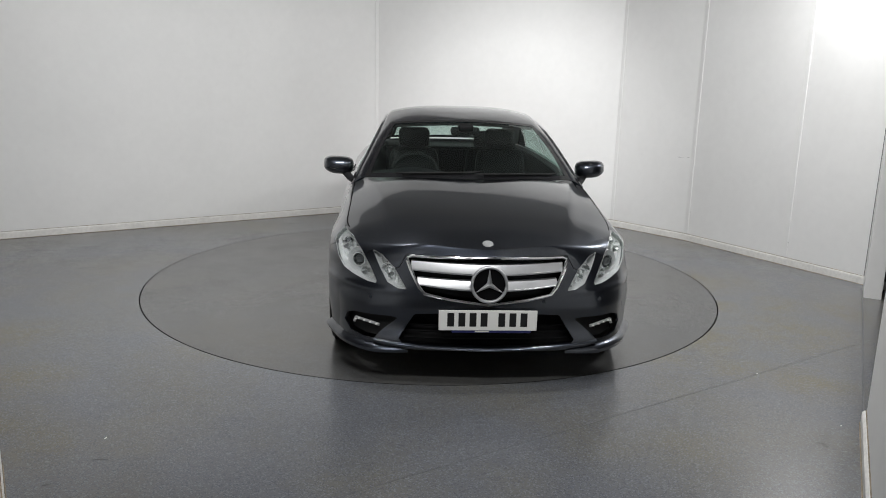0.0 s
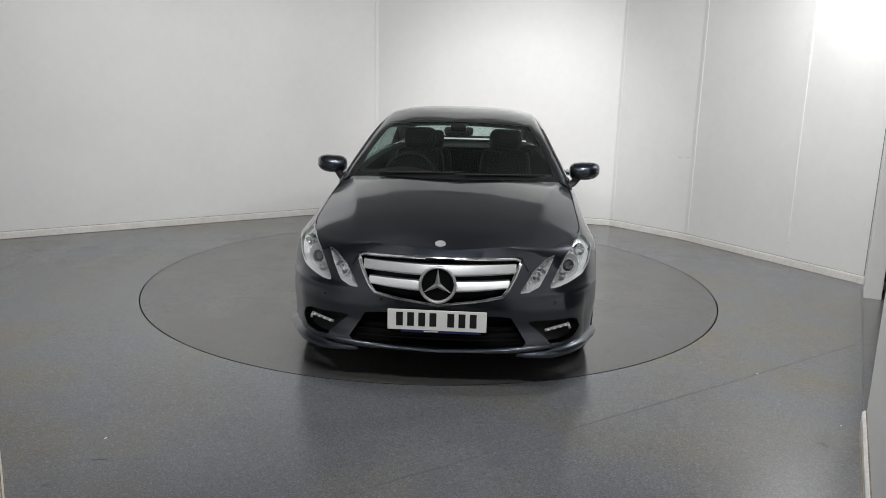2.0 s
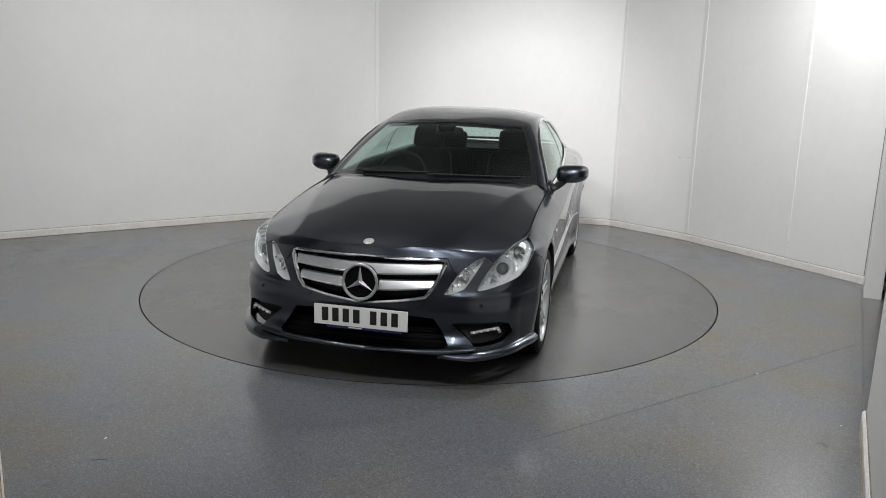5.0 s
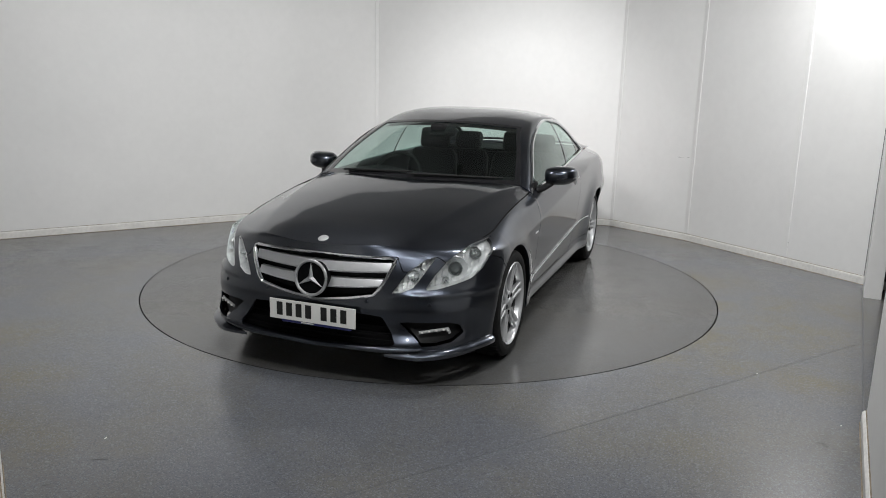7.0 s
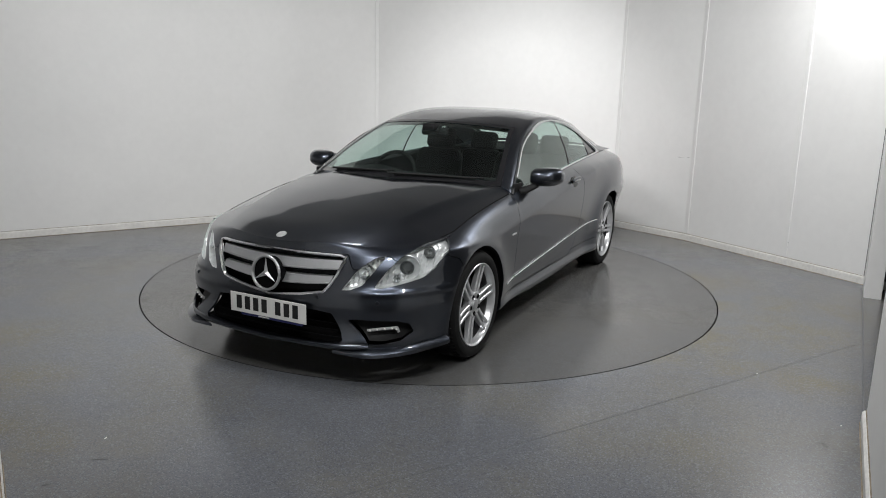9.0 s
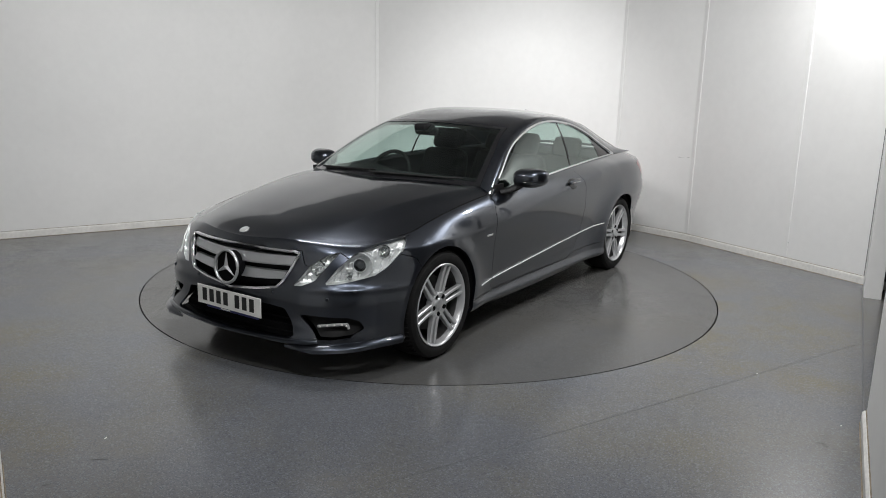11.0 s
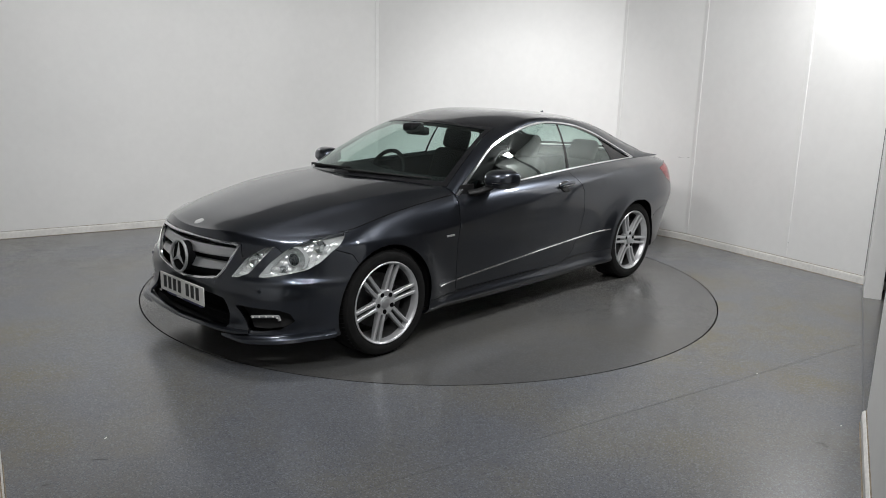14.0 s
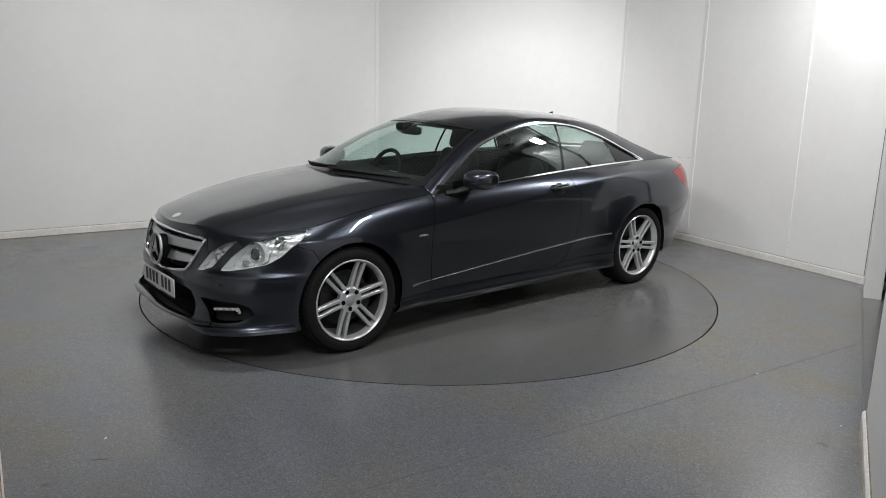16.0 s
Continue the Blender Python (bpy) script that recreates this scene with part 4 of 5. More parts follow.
    bm = lathe_bm([(0.0, -0.09), (0.06, -0.088), (0.065, -0.105), (0.165, -0.107), (0.165, -0.13), (0.0, -0.13)], 64)
    part("brake_disc", bm, ALLOY_DARK, root, "grey steel brake disc")
    bm = box_bm((0.07, 0.07, 0.17), (-0.135, -0.105, 0.02), 0.015, 2)
    part("brake_caliper", bm, ALLOY_DARK, root)
    return root


for wx in (1.38, -1.38):
    for sd in (1, -1):
        wheel(wx, sd)

# wheel housings, underbody and chassis
for wx in (1.38, -1.38):
    for sd in (1, -1):
        vs, fs, n = [], [], 40
        for i in range(n):
            a = math.radians(-15 + 210 * i / (n - 1))
            for y in (0.868 if wx > 0 else 0.845, 0.60, 0.52):
                r = ARCH + 0.004 if y > 0.55 else ARCH - 0.02
                vs.append((wx + r * math.cos(a), y * sd, HUB_Z + r * math.sin(a)))
        for i in range(n - 1):
            for j in range(2):
                fs.append((3 * i + j, 3 * i + 3 + j, 3 * i + 4 + j, 3 * i + 1 + j))
        fs.append(tuple(3 * i + 2 for i in range(n)))
        cobj("wheel_housing", vs, fs, BLACK)
bm = box_bm((4.1, 1.0, 0.12), (-0.1, 0, 0.24), 0.03)
bm = box_bm((1.95, 1.62, 0.1), (0, 0, 0.235), 0.02, bm=bm)
cpart("underbody", bm, BLACK, label="black underbody")
# bulkhead behind the nose
bm = box_bm((0.32, 1.12, 0.46), (1.83, 0, 0.44), 0.03)
cpart("engine_bay", bm, BLACK)


# ---- nose, lamps and trim ----
def surface_x(y, z):
    """The nose's x at a place seen from the front."""
    y, z = np.atleast_1d(np.abs(np.asarray(y, float))), np.atleast_1d(np.asarray(z, float))
    y, z = np.broadcast_arrays(y, z)
    a, v = np.clip(y / 0.95, 0.01, 0.9), np.clip((z - 0.195) / 0.55, 0.02, 0.98)
    for _ in range(14):
        p = body_at(a, v)
        ja = (body_at(a + 1e-4, v) - p) / 1e-4
        jv = (body_at(a, v + 1e-4) - p) / 1e-4
        e1, e2 = y - p[:, 1], z - p[:, 2]
        det = ja[:, 1] * jv[:, 2] - ja[:, 2] * jv[:, 1]
        det = np.where(np.abs(det) < 1e-4, 1e-4, det)
        a = np.clip(a + np.clip((e1 * jv[:, 2] - e2 * jv[:, 1]) / det, -0.1, 0.1), 1e-4, 0.999)
        v = np.clip(v + np.clip((ja[:, 1] * e2 - ja[:, 2] * e1) / det, -0.1, 0.1), 0, 1)
    return body_at(a, v)[:, 0]


def side_at(x, z):
    """The place on the left flank at x and height z."""
    zt = float(belt_z(x)) if x <= 0.75 else float(bonnet_z(np.array([x]), np.array([Y_EDGE]))[0])
    return Vector((x, float(side_width(np.array([x]), np.array([z]), np.array([zt]))[0]), z))


def resample(poly, step):
    out = []
    for p, q in zip(poly, poly[1:] + poly[:1]):
        n = max(1, int(math.hypot(q[0] - p[0], q[1] - p[1]) / step))
        out += [(p[0] + (q[0] - p[0]) * i / n, p[1] + (q[1] - p[1]) * i / n) for i in range(n)]
    return out


def shell_piece(key, push, side=1):
    """A cut-out of the body, pushed along x and y, as verts and faces."""
    vs, fs = SHELL[key]
    vs = [(x + push[0], (y + push[1]) * side, z) for x, y, z in vs]
    return vs, (fs if side > 0 else [tuple(reversed(f)) for f in fs])


# grille
half = [p for p in GRILLE_POLY if p[0] > 0]
loop = [(0.0, 0.708)] + half + [(0.0, 0.462)]
outline = loop + [(-y, z) for y, z in reversed(loop[1:-1])]
outline = resample(outline, 0.02)
gx = surface_x([p[0] for p in outline], [p[1] for p in outline])
grille = cpart("grille", tube_bm([(x + 0.006, y, z) for x, (y, z) in zip(gx, outline)], 0.0115, 8, closed=True, flat=0.8), CHROME, label="chrome-framed radiator grille with silver louvres")
vs, fs = mirrored(*SHELL["grille"])
cobj("grille_mesh", [(x - 0.07, y, z) for x, y, z in vs], fs, BLACK, grille)
for zc, hw, h in ((0.641, 0.405, 0.058), (0.556, 0.372, 0.054)):
    prof = [(-0.036, 0.5), (-0.012, 0.46), (-0.002, 0.1), (0.006, -0.30), (0.009, -0.34), (0.008, -0.47), (-0.002, -0.5), (-0.036, -0.42)]
    bm = bmesh.new()
    rings = []
    for y in np.linspace(-hw, hw, 41):
        taper = 1 - 0.30 * (abs(y) / hw) ** 2 * (1 if zc < 0.6 else 0.35)
        zz = zc + 0.010 * (abs(y) / hw) ** 2 * (1.5 if zc < 0.6 else 0.8)
        x0 = float(surface_x(y, zc)[0]) - 0.012
        rings.append([bm.verts.new((x0 + dx, y, zz + dz * h * taper)) for dx, dz in prof])
    for p, q in zip(rings, rings[1:]):
        for m_ in range(len(prof)):
            bm.faces.new((p[m_], p[(m_ + 1) % len(prof)], q[(m_ + 1) % len(prof)], q[m_]))
    bm.faces.new(rings[0]), bm.faces.new(rings[-1])
    cpart("louvre", bm, SATIN, grille, "satin silver louvre", sharp=30)
# emblem: ring and three bars
EM = Matrix.Translation((2.222, 0, 0.580)) @ Matrix.Rotation(radians(-6), 4, "Y") @ Matrix.Rotation(radians(-90), 4, "Z")
bm = bmesh.new()
pts = [(0.091 * math.cos(a), 0, 0.091 * math.sin(a)) for a in np.linspace(0, 2 * math.pi, 49)[:-1]]
bm = tube_bm(pts, 0.0085, 10, closed=True, bm=bm)
for i in range(3):
    one = bmesh.new()
    w, l = 0.0135, 0.086
    c0 = one.verts.new((0, 0.016, 0))
    tip = one.verts.new((0, 0.006, l))
    r_, l_ = one.verts.new((w, 0.0, w * 0.58)), one.verts.new((-w, 0.0, w * 0.58))
    for f in ((c0, r_, tip), (c0, tip, l_), (r_, l_, tip), (c0, l_, r_)):
        one.faces.new(f)
    bmesh.ops.transform(one, matrix=Matrix.Rotation(2 * math.pi * i / 3, 4, "Y"), verts=one.verts)
    bm = joined(bm, one)
bmesh.ops.transform(bm, matrix=EM, verts=bm.verts)
cpart("emblem", bm, SATIN, grille, "round chrome emblem with three bars", sharp=30)
bm = lathe_bm([(0.0, -0.012), (0.088, -0.012), (0.088, -0.06)], 40)
bmesh.ops.transform(bm, matrix=EM, verts=bm.verts)
cpart("emblem_backing", bm, MATT_BLACK, grille)
# bonnet badge
bx = 2.085
bm = lathe_bm([(0.0, 0.005), (0.02, 0.0045), (0.027, 0.003), (0.029, 0.0)], 32)
bmesh.ops.transform(bm, matrix=Matrix.Translation((bx, 0, float(bonnet_z(np.array([bx]), np.array([0.0]))[0]) + 0.001)) @ Matrix.Rotation(radians(22), 4, "Y") @ Matrix.Rotation(radians(90), 4, "X"), verts=bm.verts)
cpart("bonnet_badge", bm, LAMP_STRIP, bonnet, "small round silver badge")

# number plate with plain bars
plate = cpart("number_plate", box_bm((0.006, 0.52, 0.111), (2.216, 0, 0.384), 0.002, 1), PLATE_WHITE, label="white number plate with black bars")
for i in range(7):
    y = -0.2225 + 0.0585 * i + (0.035 if i > 3 else 0) + 0.03
    cpart("plate_bar", box_bm((0.002, 0.036, 0.074), (2.2195, y - 0.004, 0.388), 0), PLATE_BLACK, plate, smooth=False)
cpart("plate_holder", box_bm((0.012, 0.42, 0.022), (2.208, 0.02, 0.324), 0.003, 1), PLATE_BLUE, plate, "dark blue plate holder edge")
cpart("plate_bar", box_bm((0.002, 0.075, 0.006), (2.215, -0.03, 0.322), 0), PLATE_WHITE, plate, smooth=False)

# lower intake, slats and lip
vs, fs = mirrored(*SHELL["intake"])
intake = cobj("air_intake", [(x - 0.095, y * 1.10, 0.295 + (z - 0.295) * 1.2) for x, y, z in vs], fs, MATT_BLACK, label="black lower air intake")
ys = np.linspace(-0.60, 0.60, 25)
tray = [(float(surface_x(y, 0.215)[0]) - 0.05, y, 0.212) for y in ys] + [(1.70, y, 0.212) for y in ys]
cobj("undertray", tray + [(x, y, 0.204) for x, y, z in tray], [(i, i + 1, i + 26, i + 25) for i in range(24)] + [(75 + i, 76 + i, 51 + i, 50 + i) for i in range(24)] + [(50 + i, 51 + i, i + 1, i) for i in range(24)], BLACK)
for zc in (0.27, 0.30, 0.33):
    pts = [(float(surface_x(y, zc)[0]) - 0.045, y, zc) for y in np.linspace(-0.44, 0.44, 25)]
    cpart("intake_slat", tube_bm(pts, 0.004, 6), MATT_BLACK, intake)


def sweep_lip(name, y0, y1, z0, z1, out, high, material, label="", sides=(1, -1)):
    """A blade along the foot of the bumper from y0 to y1."""
    for sd in sides:
        bm = bmesh.new()
        rings = []
        prof = [(-0.03, 0.5), (0.0, 0.5), (out * 0.75, 0.22), (out, 0.0), (out * 0.85, -0.40), (-0.03, -0.5)]
        n = 30
        aa = np.linspace(0, 1, 400)
        P = body_at(aa, np.full(400, 0.06))
        for i in range(n):
            u = i / (n - 1)
            y = y0 + (y1 - y0) * u
            k = int(np.clip(np.searchsorted(P[:, 1], min(y, P[-1, 1] - 1e-4)), 1, 398))
            p, d = P[k], P[k + 1] - P[k - 1]
            if name == "splitter":
                k = int(np.interp(u, [0, 1], [np.searchsorted(P[:, 1], y0), np.argmin(np.abs(P[:, 0] - 1.76))]))
                p, d = P[k], P[k + 1] - P[k - 1]
            nrm = Vector((d[1], -d[0], 0)).normalized()
            grow = min(1, u / 0.25) if name == "splitter" else 1
            z = z0 + (z1 - z0) * u
            if u == 0 and name == "front_lip":
                p = np.array([p[0], 0.0, p[2]])
                nrm = Vector((1, 0, 0))
            rings.append([bm.verts.new(((p[0] + nrm.x * o_ * grow), (p[1] + nrm.y * o_ * grow) * sd, z + h_ * high * (0.3 + 0.7 * grow))) for o_, h_ in prof])
        for p, q in zip(rings, rings[1:]):
            for m_ in range(len(prof)):
                bm.faces.new((p[m_], p[(m_ + 1) % len(prof)], q[(m_ + 1) % len(prof)], q[m_]))
        bm.faces.new(rings[0]), bm.faces.new(rings[-1])
        cpart(name, bm, material, front_bumper, label, sharp=30)


sweep_lip("front_lip", 0.0, 0.60, 0.228, 0.250, 0.014, 0.020, PAINT, "dark grey lip along the bumper foot")
sweep_lip("splitter", 0.42, 0.86, 0.207, 0.226, 0.034, 0.050, PAINT, "dark grey splitter blade at the bumper corner")

for sd in (1, -1):
    # fog recess and running lamp strip
    vs, fs = shell_piece("fog", (-0.045, -0.02), sd)
    fog = cobj("fog_recess", vs, fs, BLACK, label="black recess in the bumper")
    path = [(0.572, 0.322), (0.64, 0.332), (0.702, 0.337), (0.713, 0.308)]
    fine = []
    for p, q in zip(path, path[1:]):
        fine += [(p[0] + (q[0] - p[0]) * i / 8, p[1] + (q[1] - p[1]) * i / 8) for i in range(8)]
    fx = surface_x([p[0] for p in fine], [p[1] for p in fine])
    cpart("running_lamp", tube_bm([(x - 0.012, y * sd, z) for x, (y, z) in zip(fx, fine)], 0.008, 8, flat=1.0), LAMP_STRIP, fog, "clear daytime running lamp strip")
    for i in range(2, 22, 4):
        y, z = fine[i]
        cpart("lamp_chip", box_bm((0.006, 0.012, 0.010), (fx[i] - 0.001, y * sd, z), 0.002, 1), PLATE_WHITE, fog)
    # parking sensors
    for y, z in ((0.30, 0.478), (0.62, 0.47)):
        bm = lathe_bm([(0.0, 0.003), (0.009, 0.003), (0.011, 0.0), (0.011, -0.01)], 16)
        bmesh.ops.transform(bm, matrix=Matrix.Translation((float(surface_x(y, z)[0]) + 0.001, y * sd, z)) @ Matrix.Rotation(radians(-90 + 25 * (y > 0.5)) * 1, 4, "Z"), verts=bm.verts)
        cpart("parking_sensor", bm, PAINT, front_bumper)

    # headlamps
    for key, label in (("lamp", "clear main headlamp with a chrome reflector"), ("small", "clear slanted inner headlamp")):
        vs, fs = shell_piece(key, (0.001, 0.001), sd)
        head = cobj("headlamp", vs, fs, LAMP_GLASS, label=label)
        head.visible_shadow = False
        # bowl: sides and back
        deep = 0.07 if key == "lamp" else 0.05
        bm = bmesh.new()
        bvs = [bm.verts.new(v) for v in vs]
        for f in fs:
            bm.faces.new([bvs[i] for i in f])
        bmesh.ops.remove_doubles(bm, verts=bm.verts, dist=1e-4)
        inner = bm.faces[:]
        got = bmesh.ops.extrude_face_region(bm, geom=inner)
        cen = Vector(np.mean(np.array(vs), 0))
        for v in [g for g in got["geom"] if isinstance(g, bmesh.types.BMVert)]:
            v.co = cen + (v.co - cen) * 0.97 + Vector((-deep, -deep * 0.35 * sd, 0.0))
            v.co.x += 0.007 * math.sin(v.co.y * 260) + 0.004 * math.sin(v.co.z * 190)
        bmesh.ops.delete(bm, geom=inner, context="FACES")
        cpart("lamp_bowl", bm, REFLECTOR, head, "ribbed silver reflector")
        if key == "lamp":
            y0, z0 = 0.69, 0.635
            x0 = float(surface_x(y0, z0)[0])
            face = Matrix.Translation((x0 - 0.056, y0 * sd, z0)) @ Matrix.Rotation(radians(-90 + 22 * sd), 4, "Z")
            bm = lathe_bm([(0.027, -0.012), (0.029, 0.004), (0.034, 0.011), (0.039, 0.011), (0.042, 0.004), (0.043, -0.03)], 40)
            bmesh.ops.transform(bm, matrix=face, verts=bm.verts)
            cpart("lamp_bezel", bm, CHROME, head, "chrome lamp ring")
            bm = lathe_bm([(0.043, -0.022), (0.050, -0.016), (0.058, -0.008), (0.064, 0.0), (0.066, 0.003), (0.068, 0.002), (0.069, -0.03)], 48)
            bmesh.ops.transform(bm, matrix=face, verts=bm.verts)
            cpart("lamp_bowl", bm, REFLECTOR, head, "round silver dish about the projector")
            bm = lathe_bm([(0.0, 0.014), (0.010, 0.013), (0.019, 0.009), (0.025, 0.003), (0.028, -0.006)], 32)
            bmesh.ops.transform(bm, matrix=face, verts=bm.verts)
            cpart("lamp_lens", bm, GLASSY, head, "dark projector lens")
            for (y1, z1, r1) in ((0.765, 0.70, 0.030), (0.66, 0.583, 0.018)):
                x1 = float(surface_x(y1, z1)[0])
                bm = lathe_bm([(0.0, -0.03), (r1 * 0.5, -0.022), (r1, 0.0), (r1 * 1.08, 0.002), (r1 * 1.1, -0.02)], 24)
                bmesh.ops.transform(bm, matrix=Matrix.Translation((x1 - 0.045, y1 * sd, z1)) @ Matrix.Rotation(radians(-90 + 25 * sd), 4, "Z"), verts=bm.verts)
                cpart("lamp_reflector", bm, CHROME, head)
        else:
            y0, z0 = 0.527, 0.612
            x0 = float(surface_x(y0, z0)[0])
            bm = lathe_bm([(0.0, -0.034), (0.018, -0.03), (0.036, -0.008), (0.040, 0.0), (0.043, -0.002), (0.045, -0.02)], 32)
            bmesh.ops.transform(bm, matrix=Matrix.Translation((x0 - 0.02, y0 * sd, z0)) @ Matrix.Rotation(radians(-90 + 8 * sd), 4, "Z"), verts=bm.verts)
            cpart("lamp_reflector", bm, CHROME, head)

    # tail lamp
    vs, fs = shell_piece("tail_lamp", (0, 0.001), sd)
    cobj("tail_lamp", vs, fs, TAIL_RED, label="red tail lamp")

    # flank moulding in two lengths
    for x0, x1 in ((0.94, 0.785), (0.768, -0.985)):
        pts = []
        for x in np.linspace(x0, x1, 40):
            u = (0.94 - x) / 1.925
            z = 0.343 + 0.128 * u + 0.006 * math.sin(math.pi * u)
            p = side_at(x, z)
            pts.append((p.x, (p.y + 0.004) * sd, p.z))
        cpart("flank_moulding", tube_bm(pts, 0.0068, 6), CHROME, label="thin bright flank moulding")

    # wing badge as a plain bar
    p = side_at(0.858, 0.659)
    cpart("wing_badge", box_bm((0.07, 0.006, 0.012), (p.x, (p.y + 0.001) * sd, p.z), 0.002, 1, None), SATIN)

    # door handle in its cup
    door = doors[0 if sd > 0 else 1]
    p = side_at(-0.365, 0.872)
    bm = bmesh.new()
    bmesh.ops.create_uvsphere(bm, u_segments=28, v_segments=16, radius=1.0)
    bmesh.ops.scale(bm, vec=(0.088, 0.007, 0.042), verts=bm.verts)
    bmesh.ops.transform(bm, matrix=Matrix.Translation((-0.36, (p.y + 0.001) * sd, 0.862)) @ Matrix.Rotation(radians(22) * sd, 4, "X") @ Matrix.Rotation(radians(3), 4, "Y"), verts=bm.verts)
    cpart("handle_cup", bm, GLOSS_BLACK, door)
    bm = bmesh.new()
    bmesh.ops.create_uvsphere(bm, u_segments=28, v_segments=16, radius=1.0)
    for v in bm.verts:
        v.co = Vector((math.copysign(abs(v.co.x) ** 0.7, v.co.x) * 0.094, v.co.y * 0.013, math.copysign(abs(v.co.z) ** 0.8, v.co.z) * 0.017))
    bmesh.ops.transform(bm, matrix=Matrix.Translation((-0.365, (p.y + 0.016) * sd, 0.880)) @ Matrix.Rotation(radians(4), 4, "Y"), verts=bm.verts)
    handle = cpart("door_handle", bm, PAINT, door, "dark grey door handle with a bright line")
    cpart("handle_line", box_bm((0.15, 0.004, 0.004), (-0.365, (p.y + 0.029) * sd, 0.876), 0.001, 1), CHROME, door)

    # door mirror
    bm = bmesh.new()
    bmesh.ops.create_uvsphere(bm, u_segments=40, v_segments=24, radius=1.0)
    for v in bm.verts:
        x, y, z = v.co
        r = lambda q, e: math.copysign(abs(q) ** e, q)
        yy, zz = r(y, 0.55), r(z, 0.60)
        wid = 1.0 - 0.14 * max(0, yy) ** 2
        X = r(x, 0.80) * (0.106 if x > 0 else 0.048) * wid
        low = 0.30 * max(0, yy) ** 2 if zz < 0 else 0.10 * max(0, yy) ** 2
        v.co = Vector((X - 0.035 * max(0, yy) ** 2, yy * 0.110, zz * 0.064 * (1.0 - low) * (1 - 0.25 * max(0, x) ** 2) + 0.004 * yy))
    bmesh.ops.transform(bm, matrix=Matrix.Translation((0.430, 0.925 * sd, 0.984)) @ Matrix.Scale(sd, 4, (0, 1, 0)), verts=bm.verts)
    mirror = cpart("door_mirror", bm, PAINT, door, "dark grey door mirror housing", sharp=60)
    turn = [(0.430 + 0.105 * (1 - 0.14 * u * u) * max(0.0, 1 - u**3.6) ** 0.42 - 0.035 * u * u, (0.925 + 0.110 * u) * sd, 0.966 + 0.010 * u) for u in np.linspace(0.0, 0.93, 16)]
    cpart("mirror_indicator", tube_bm(turn, 0.0030, 6), GLOSS_BLACK, mirror, "thin dark indicator strip")
    bm = tube_bm([(0.62, 0.790 * sd, 0.893), (0.56, 0.825 * sd, 0.902), (0.50, 0.855 * sd, 0.922), (0.45, 0.885 * sd, 0.950)], 0.029, 10, flat=0.75)
    cpart("mirror_stalk", bm, BLACK, door)
    bm = box_bm((0.004, 0.165, 0.085), (0.384, 0.925 * sd, 0.984), 0.02, 3)
    cpart("mirror_glass", bm, MIRROR, mirror)
    cpart("mirror_foot", box_bm((0.13, 0.012, 0.075), (0.63, 0.79 * sd, 0.915), 0.004, 2, None), BLACK, door)

# windscreen border, wipers
def band(name, s0, s1, k0, k1, lift, parent, material=GLOSS_BLACK):
    s, k = np.meshgrid(np.linspace(s0, s1, 24), np.linspace(k0, k1, 24), indexing="ij")
    e, m = EDGE(s), MID(s)
    p = 2.0 + 1.2 * np.clip(s - 2, 0, 1) - 0.8 * np.clip(s - 4.5, 0, 1)
    pts = m + (e - m) * (np.abs(k) ** p)[..., None]
    pts[..., 1] = e[..., 1] * k
    pts[..., 2] += lift
    idx = np.arange(24 * 24).reshape(24, 24)
    fs = np.stack([idx[:-1, :-1], idx[1:, :-1], idx[1:, 1:], idx[:-1, 1:]], -1).reshape(-1, 4)
    cobj(name, pts.reshape(-1, 3), fs, material, parent)


band("screen_border", 1.96, 2.07, -1.0, 1.0, 0.003, windscreen)
band("screen_border", 0.0, 0.14, -1.0, 1.0, 0.003, windscreen)
for k in (-1, 1):
    band("screen_border", 0.0, 2.0, 0.955 * k, 1.0 * k, 0.0035, windscreen)
    band("screen_border", 4.93, 7.0, 0.93 * k, 1.0 * k, 0.003, rear_window)
band("screen_border", 4.93, 5.12, -1.0, 1.0, 0.003, rear_window)
band("screen_border", 6.8, 7.0, -1.0, 1.0, 0.003, rear_window)


def screen_at(s, k, lift=0.0):
    e, m = EDGE(np.array(s)), MID(np.array(s))
    p = m + (e - m) * abs(k) ** 2
    return (float(p[0]), float(e[1] * k), float(p[2]) + lift)


for k0, k1 in ((-0.70, 0.02), (0.05, 0.80)):
    pts = [screen_at(0.05 + 0.10 * u, k0 + (k1 - k0) * u, 0.022 - 0.012 * u) for u in np.linspace(0, 1, 14)]
    wip = cpart("wiper", tube_bm(pts, 0.007, 6), RUBBER, label="black windscreen wiper")
    pts = [screen_at(0.07 + 0.11 * u, k0 + 0.1 + (k1 - k0) * (u - 0.05), 0.008) for u in np.linspace(0, 1, 14)]
    cpart("wiper_blade", tube_bm(pts, 0.006, 6), RUBBER, wip)
# cowl under the windscreen
vs, fs = [], []
for y in np.linspace(-0.76, 0.76, 50):
    x0 = float(cowl_x(y))
    zz = float(bonnet_z(np.array([x0]), np.array([y]))[0])
    vs += [(x0 + 0.03, y, zz - 0.012), (x0 - 0.09, y, zz - 0.03)]
fs = [(2 * i, 2 * i + 2, 2 * i + 3, 2 * i + 1) for i in range(49)]
cobj("cowl", vs, fs, BLACK)


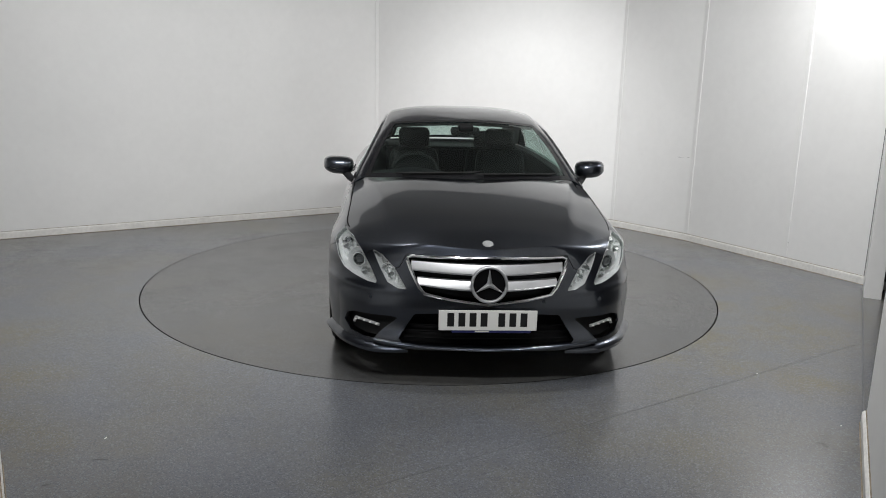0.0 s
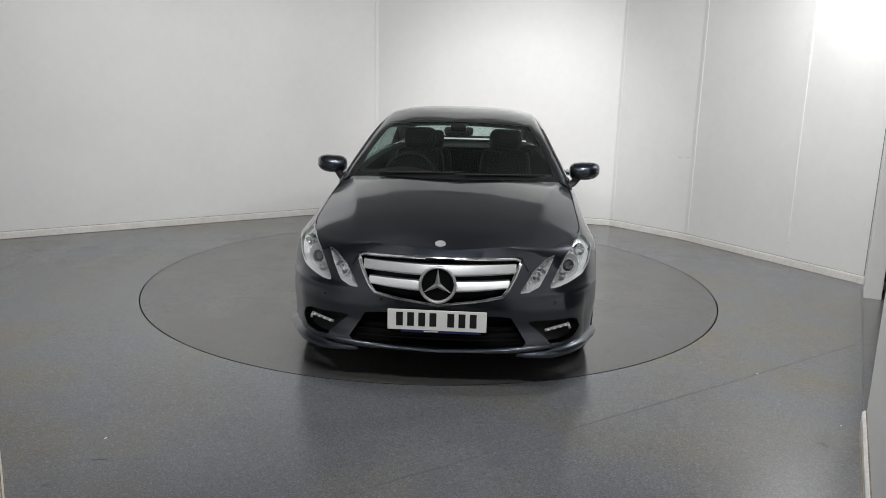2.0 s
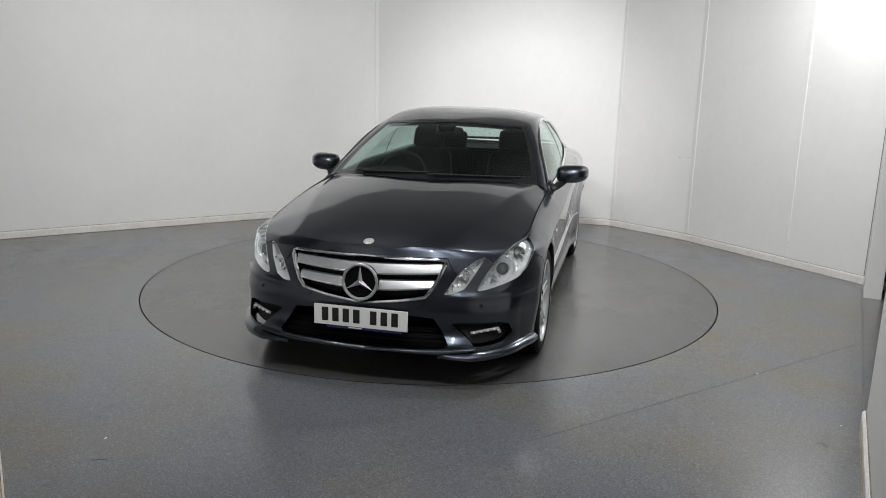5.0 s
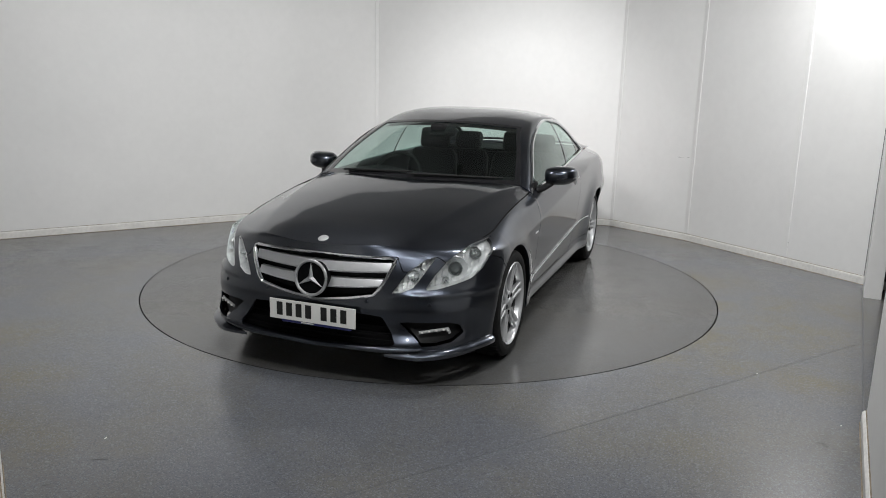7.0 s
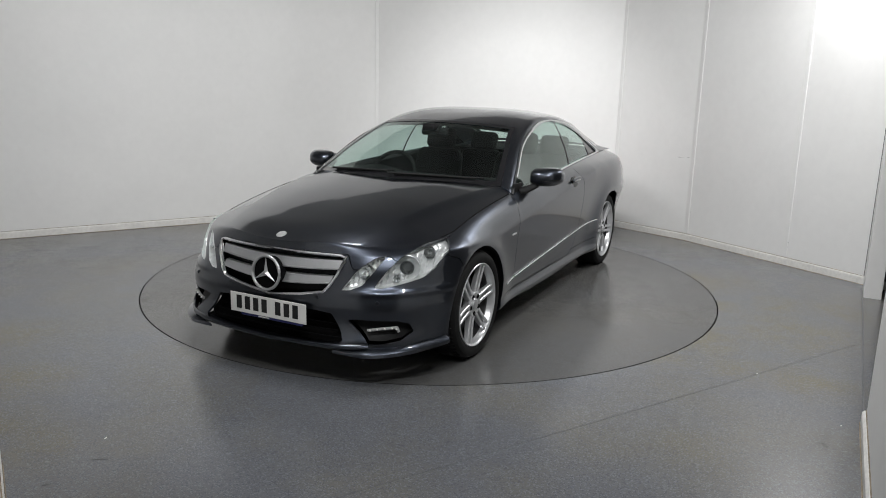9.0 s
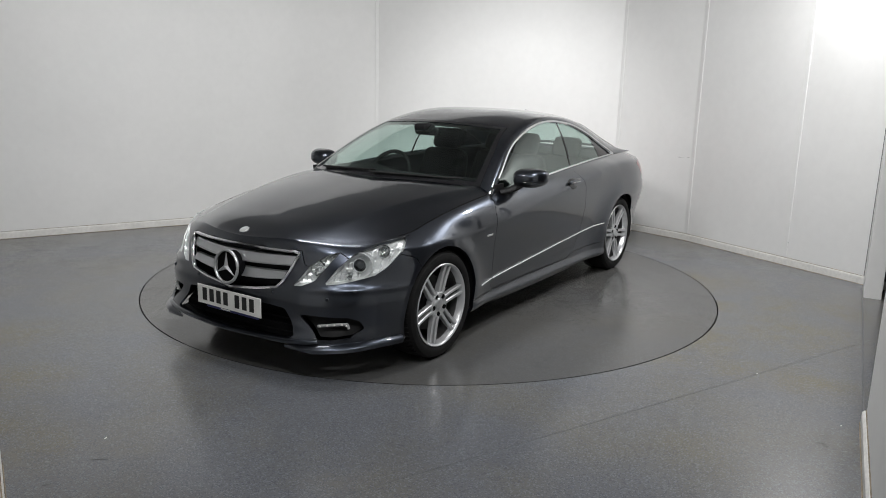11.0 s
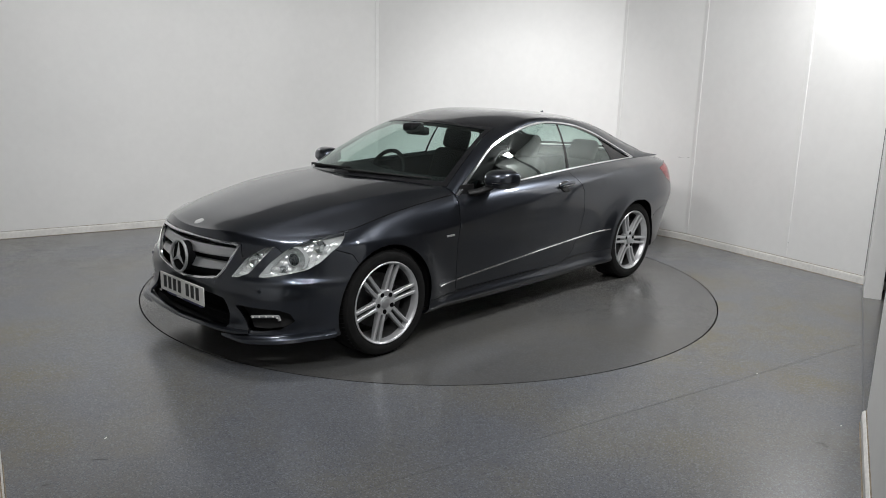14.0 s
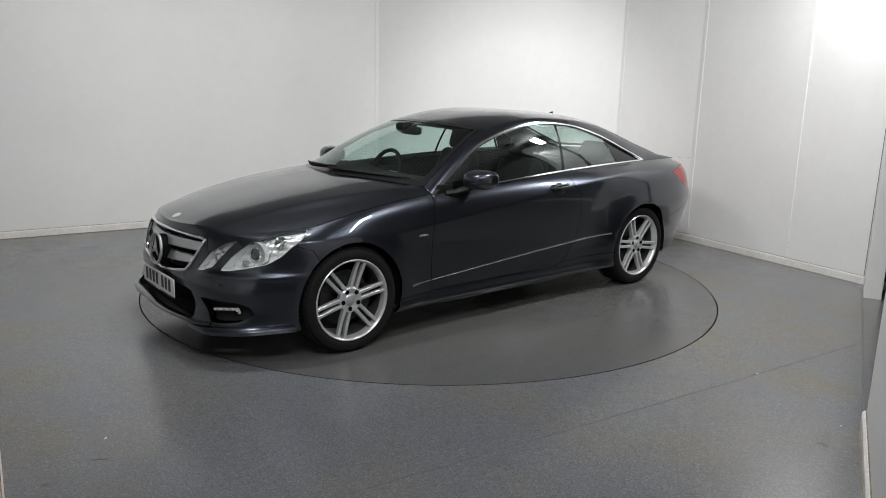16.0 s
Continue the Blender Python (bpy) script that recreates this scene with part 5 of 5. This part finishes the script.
# ---- inside the car ----
vs, fs = top_strip(2.0, 5.05, 40)
cobj("headliner", [(x, y * 0.99, z - 0.03) for x, y, z in vs], fs, TRIM_DARK)
bm = box_bm((2.4, 1.35, 0.04), (-0.1, 0, 0.31), 0.01)
cpart("cabin_floor", bm, TRIM_DARK)
for sd in (1, -1):
    bm = bmesh.new()
    rows = []
    for x in np.linspace(0.74, -1.55, 40):
        rows.append([bm.verts.new((x, y * sd, z)) for y, z in ((float(belt_y(x)) - 0.012, float(belt_z(x)) - 0.004), (float(belt_y(x)) - 0.07, float(belt_z(x)) - 0.01), (float(belt_y(x)) - 0.085, float(belt_z(x)) - 0.12), (0.64, 0.60), (0.66, 0.31))])
    for p, q in zip(rows, rows[1:]):
        for j in range(4):
            bm.faces.new((p[j], p[j + 1], q[j + 1], q[j]))
    cpart("door_card", bm, TRIM_DARK, label="black inner door trim")
# dashboard
bm = bmesh.new()
rows = []
for y in np.linspace(-0.70, 0.70, 45):
    x0 = float(cowl_x(y)) - 0.05
    hood = 0.035 * math.exp(-(((y + 0.37) / 0.16) ** 2))
    z0 = 0.93 + 0.012
    rows.append([bm.verts.new(p) for p in ((x0, y, z0), (x0 - 0.2, y, z0 + 0.012), (0.52 - 0.1 * (y / 0.7) ** 2, y, z0 + 0.008 + hood), (0.45, y, z0 - 0.04 + hood * 0.6), (0.46, y, 0.72), (0.55, y, 0.5))])
for p, q in zip(rows, rows[1:]):
    for j in range(5):
        bm.faces.new((p[j], p[j + 1], q[j + 1], q[j]))
cpart("dashboard", bm, TRIM_DARK, label="black dashboard with a binnacle hood")
# steering wheel on the right-hand side
SW = Matrix.Translation((0.30, -0.365, 0.885)) @ Matrix.Rotation(radians(-24), 4, "Y")
bm = tube_bm([(0, 0.185 * math.cos(a), 0.185 * math.sin(a)) for a in np.linspace(0, 2 * math.pi, 41)[:-1]], 0.016, 8, closed=True)
bmesh.ops.transform(bm, matrix=SW, verts=bm.verts)
steer = cpart("steering_wheel", bm, LEATHER, label="black leather steering wheel")
for a in (0, 180, 250, 290):
    bm = tube_bm([(0.0, 0, 0), (0.0, 0.18 * math.cos(radians(a)), 0.18 * math.sin(radians(a)))], 0.014, 8, flat=1.6)
    bmesh.ops.transform(bm, matrix=SW, verts=bm.verts)
    cpart("wheel_spoke", bm, SATIN, steer)
bm = box_bm((0.06, 0.14, 0.13), (0.01, 0, -0.01), 0.025, 3)
bmesh.ops.transform(bm, matrix=SW, verts=bm.verts)
cpart("wheel_boss", bm, LEATHER, steer)


def seat(x, y, wide, tall, rake, head=True):
    cush = cpart("seat", box_bm((0.50, wide, 0.17), (x + 0.22, y, 0.47), 0.06, 4), LEATHER, label="black leather seat with a headrest")
    R_ = Matrix.Translation((x, y, 0.50)) @ Matrix.Rotation(radians(-rake), 4, "Y")
    bm = box_bm((0.15, wide * 0.96, tall), (0, 0, tall / 2), 0.06, 4)
    for v in bm.verts:
        if v.co.z > tall * 0.6:
            v.co.y *= 1 - 0.22 * (v.co.z - tall * 0.6) / (tall * 0.4)
    bmesh.ops.transform(bm, matrix=R_, verts=bm.verts)
    cpart("backrest", bm, LEATHER, cush)
    if head:
        bm = box_bm((0.10, wide * 0.52, 0.175), (0.02, 0, tall + 0.085), 0.045, 4)
        bmesh.ops.transform(bm, matrix=R_, verts=bm.verts)
        cpart("headrest", bm, LEATHER, cush)
        for s in (-1, 1):
            bm = tube_bm([(0.015, 0.05 * s, tall - 0.03), (0.015, 0.05 * s, tall + 0.05)], 0.006, 6)
            bmesh.ops.transform(bm, matrix=R_, verts=bm.verts)
            cpart("headrest_post", bm, CHROME, cush)


for y in (-0.365, 0.365):
    seat(-0.32, y, 0.50, 0.56, 18)
    seat(-1.12, y * 0.95, 0.50, 0.50, 24)
cpart("rear_bulkhead", box_bm((0.04, 1.25, 0.62), (-1.42, 0, 0.63), 0.01), TRIM_DARK)
cpart("parcel_shelf", box_bm((0.68, 1.28, 0.03), (-1.73, 0, 0.955), 0.01), TRIM_DARK)
# mirror and sensor pod at the head of the windscreen
bm = box_bm((0.05, 0.215, 0.062), (0.32, 0.0, 1.236), 0.022, 3, None)
rvm = cpart("rear_view_mirror", bm, TRIM_DARK, label="black rear-view mirror")
cpart("sensor_pod", box_bm((0.13, 0.11, 0.06), (0.36, 0, 1.262), 0.02, 3), TRIM_DARK, rvm)
cpart("mirror_glass", box_bm((0.003, 0.195, 0.047), (0.2935, 0, 1.236), 0.001, 1), MIRROR, rvm)


# ---- what moves ----
def motions():
    rows = [(float(t), pose(0, 0, 0, 0, 0, -87.77 - 3.362 * t)) for t in range(17)]
    walk(turntable, rows)
    walk(car, rows)


motions()
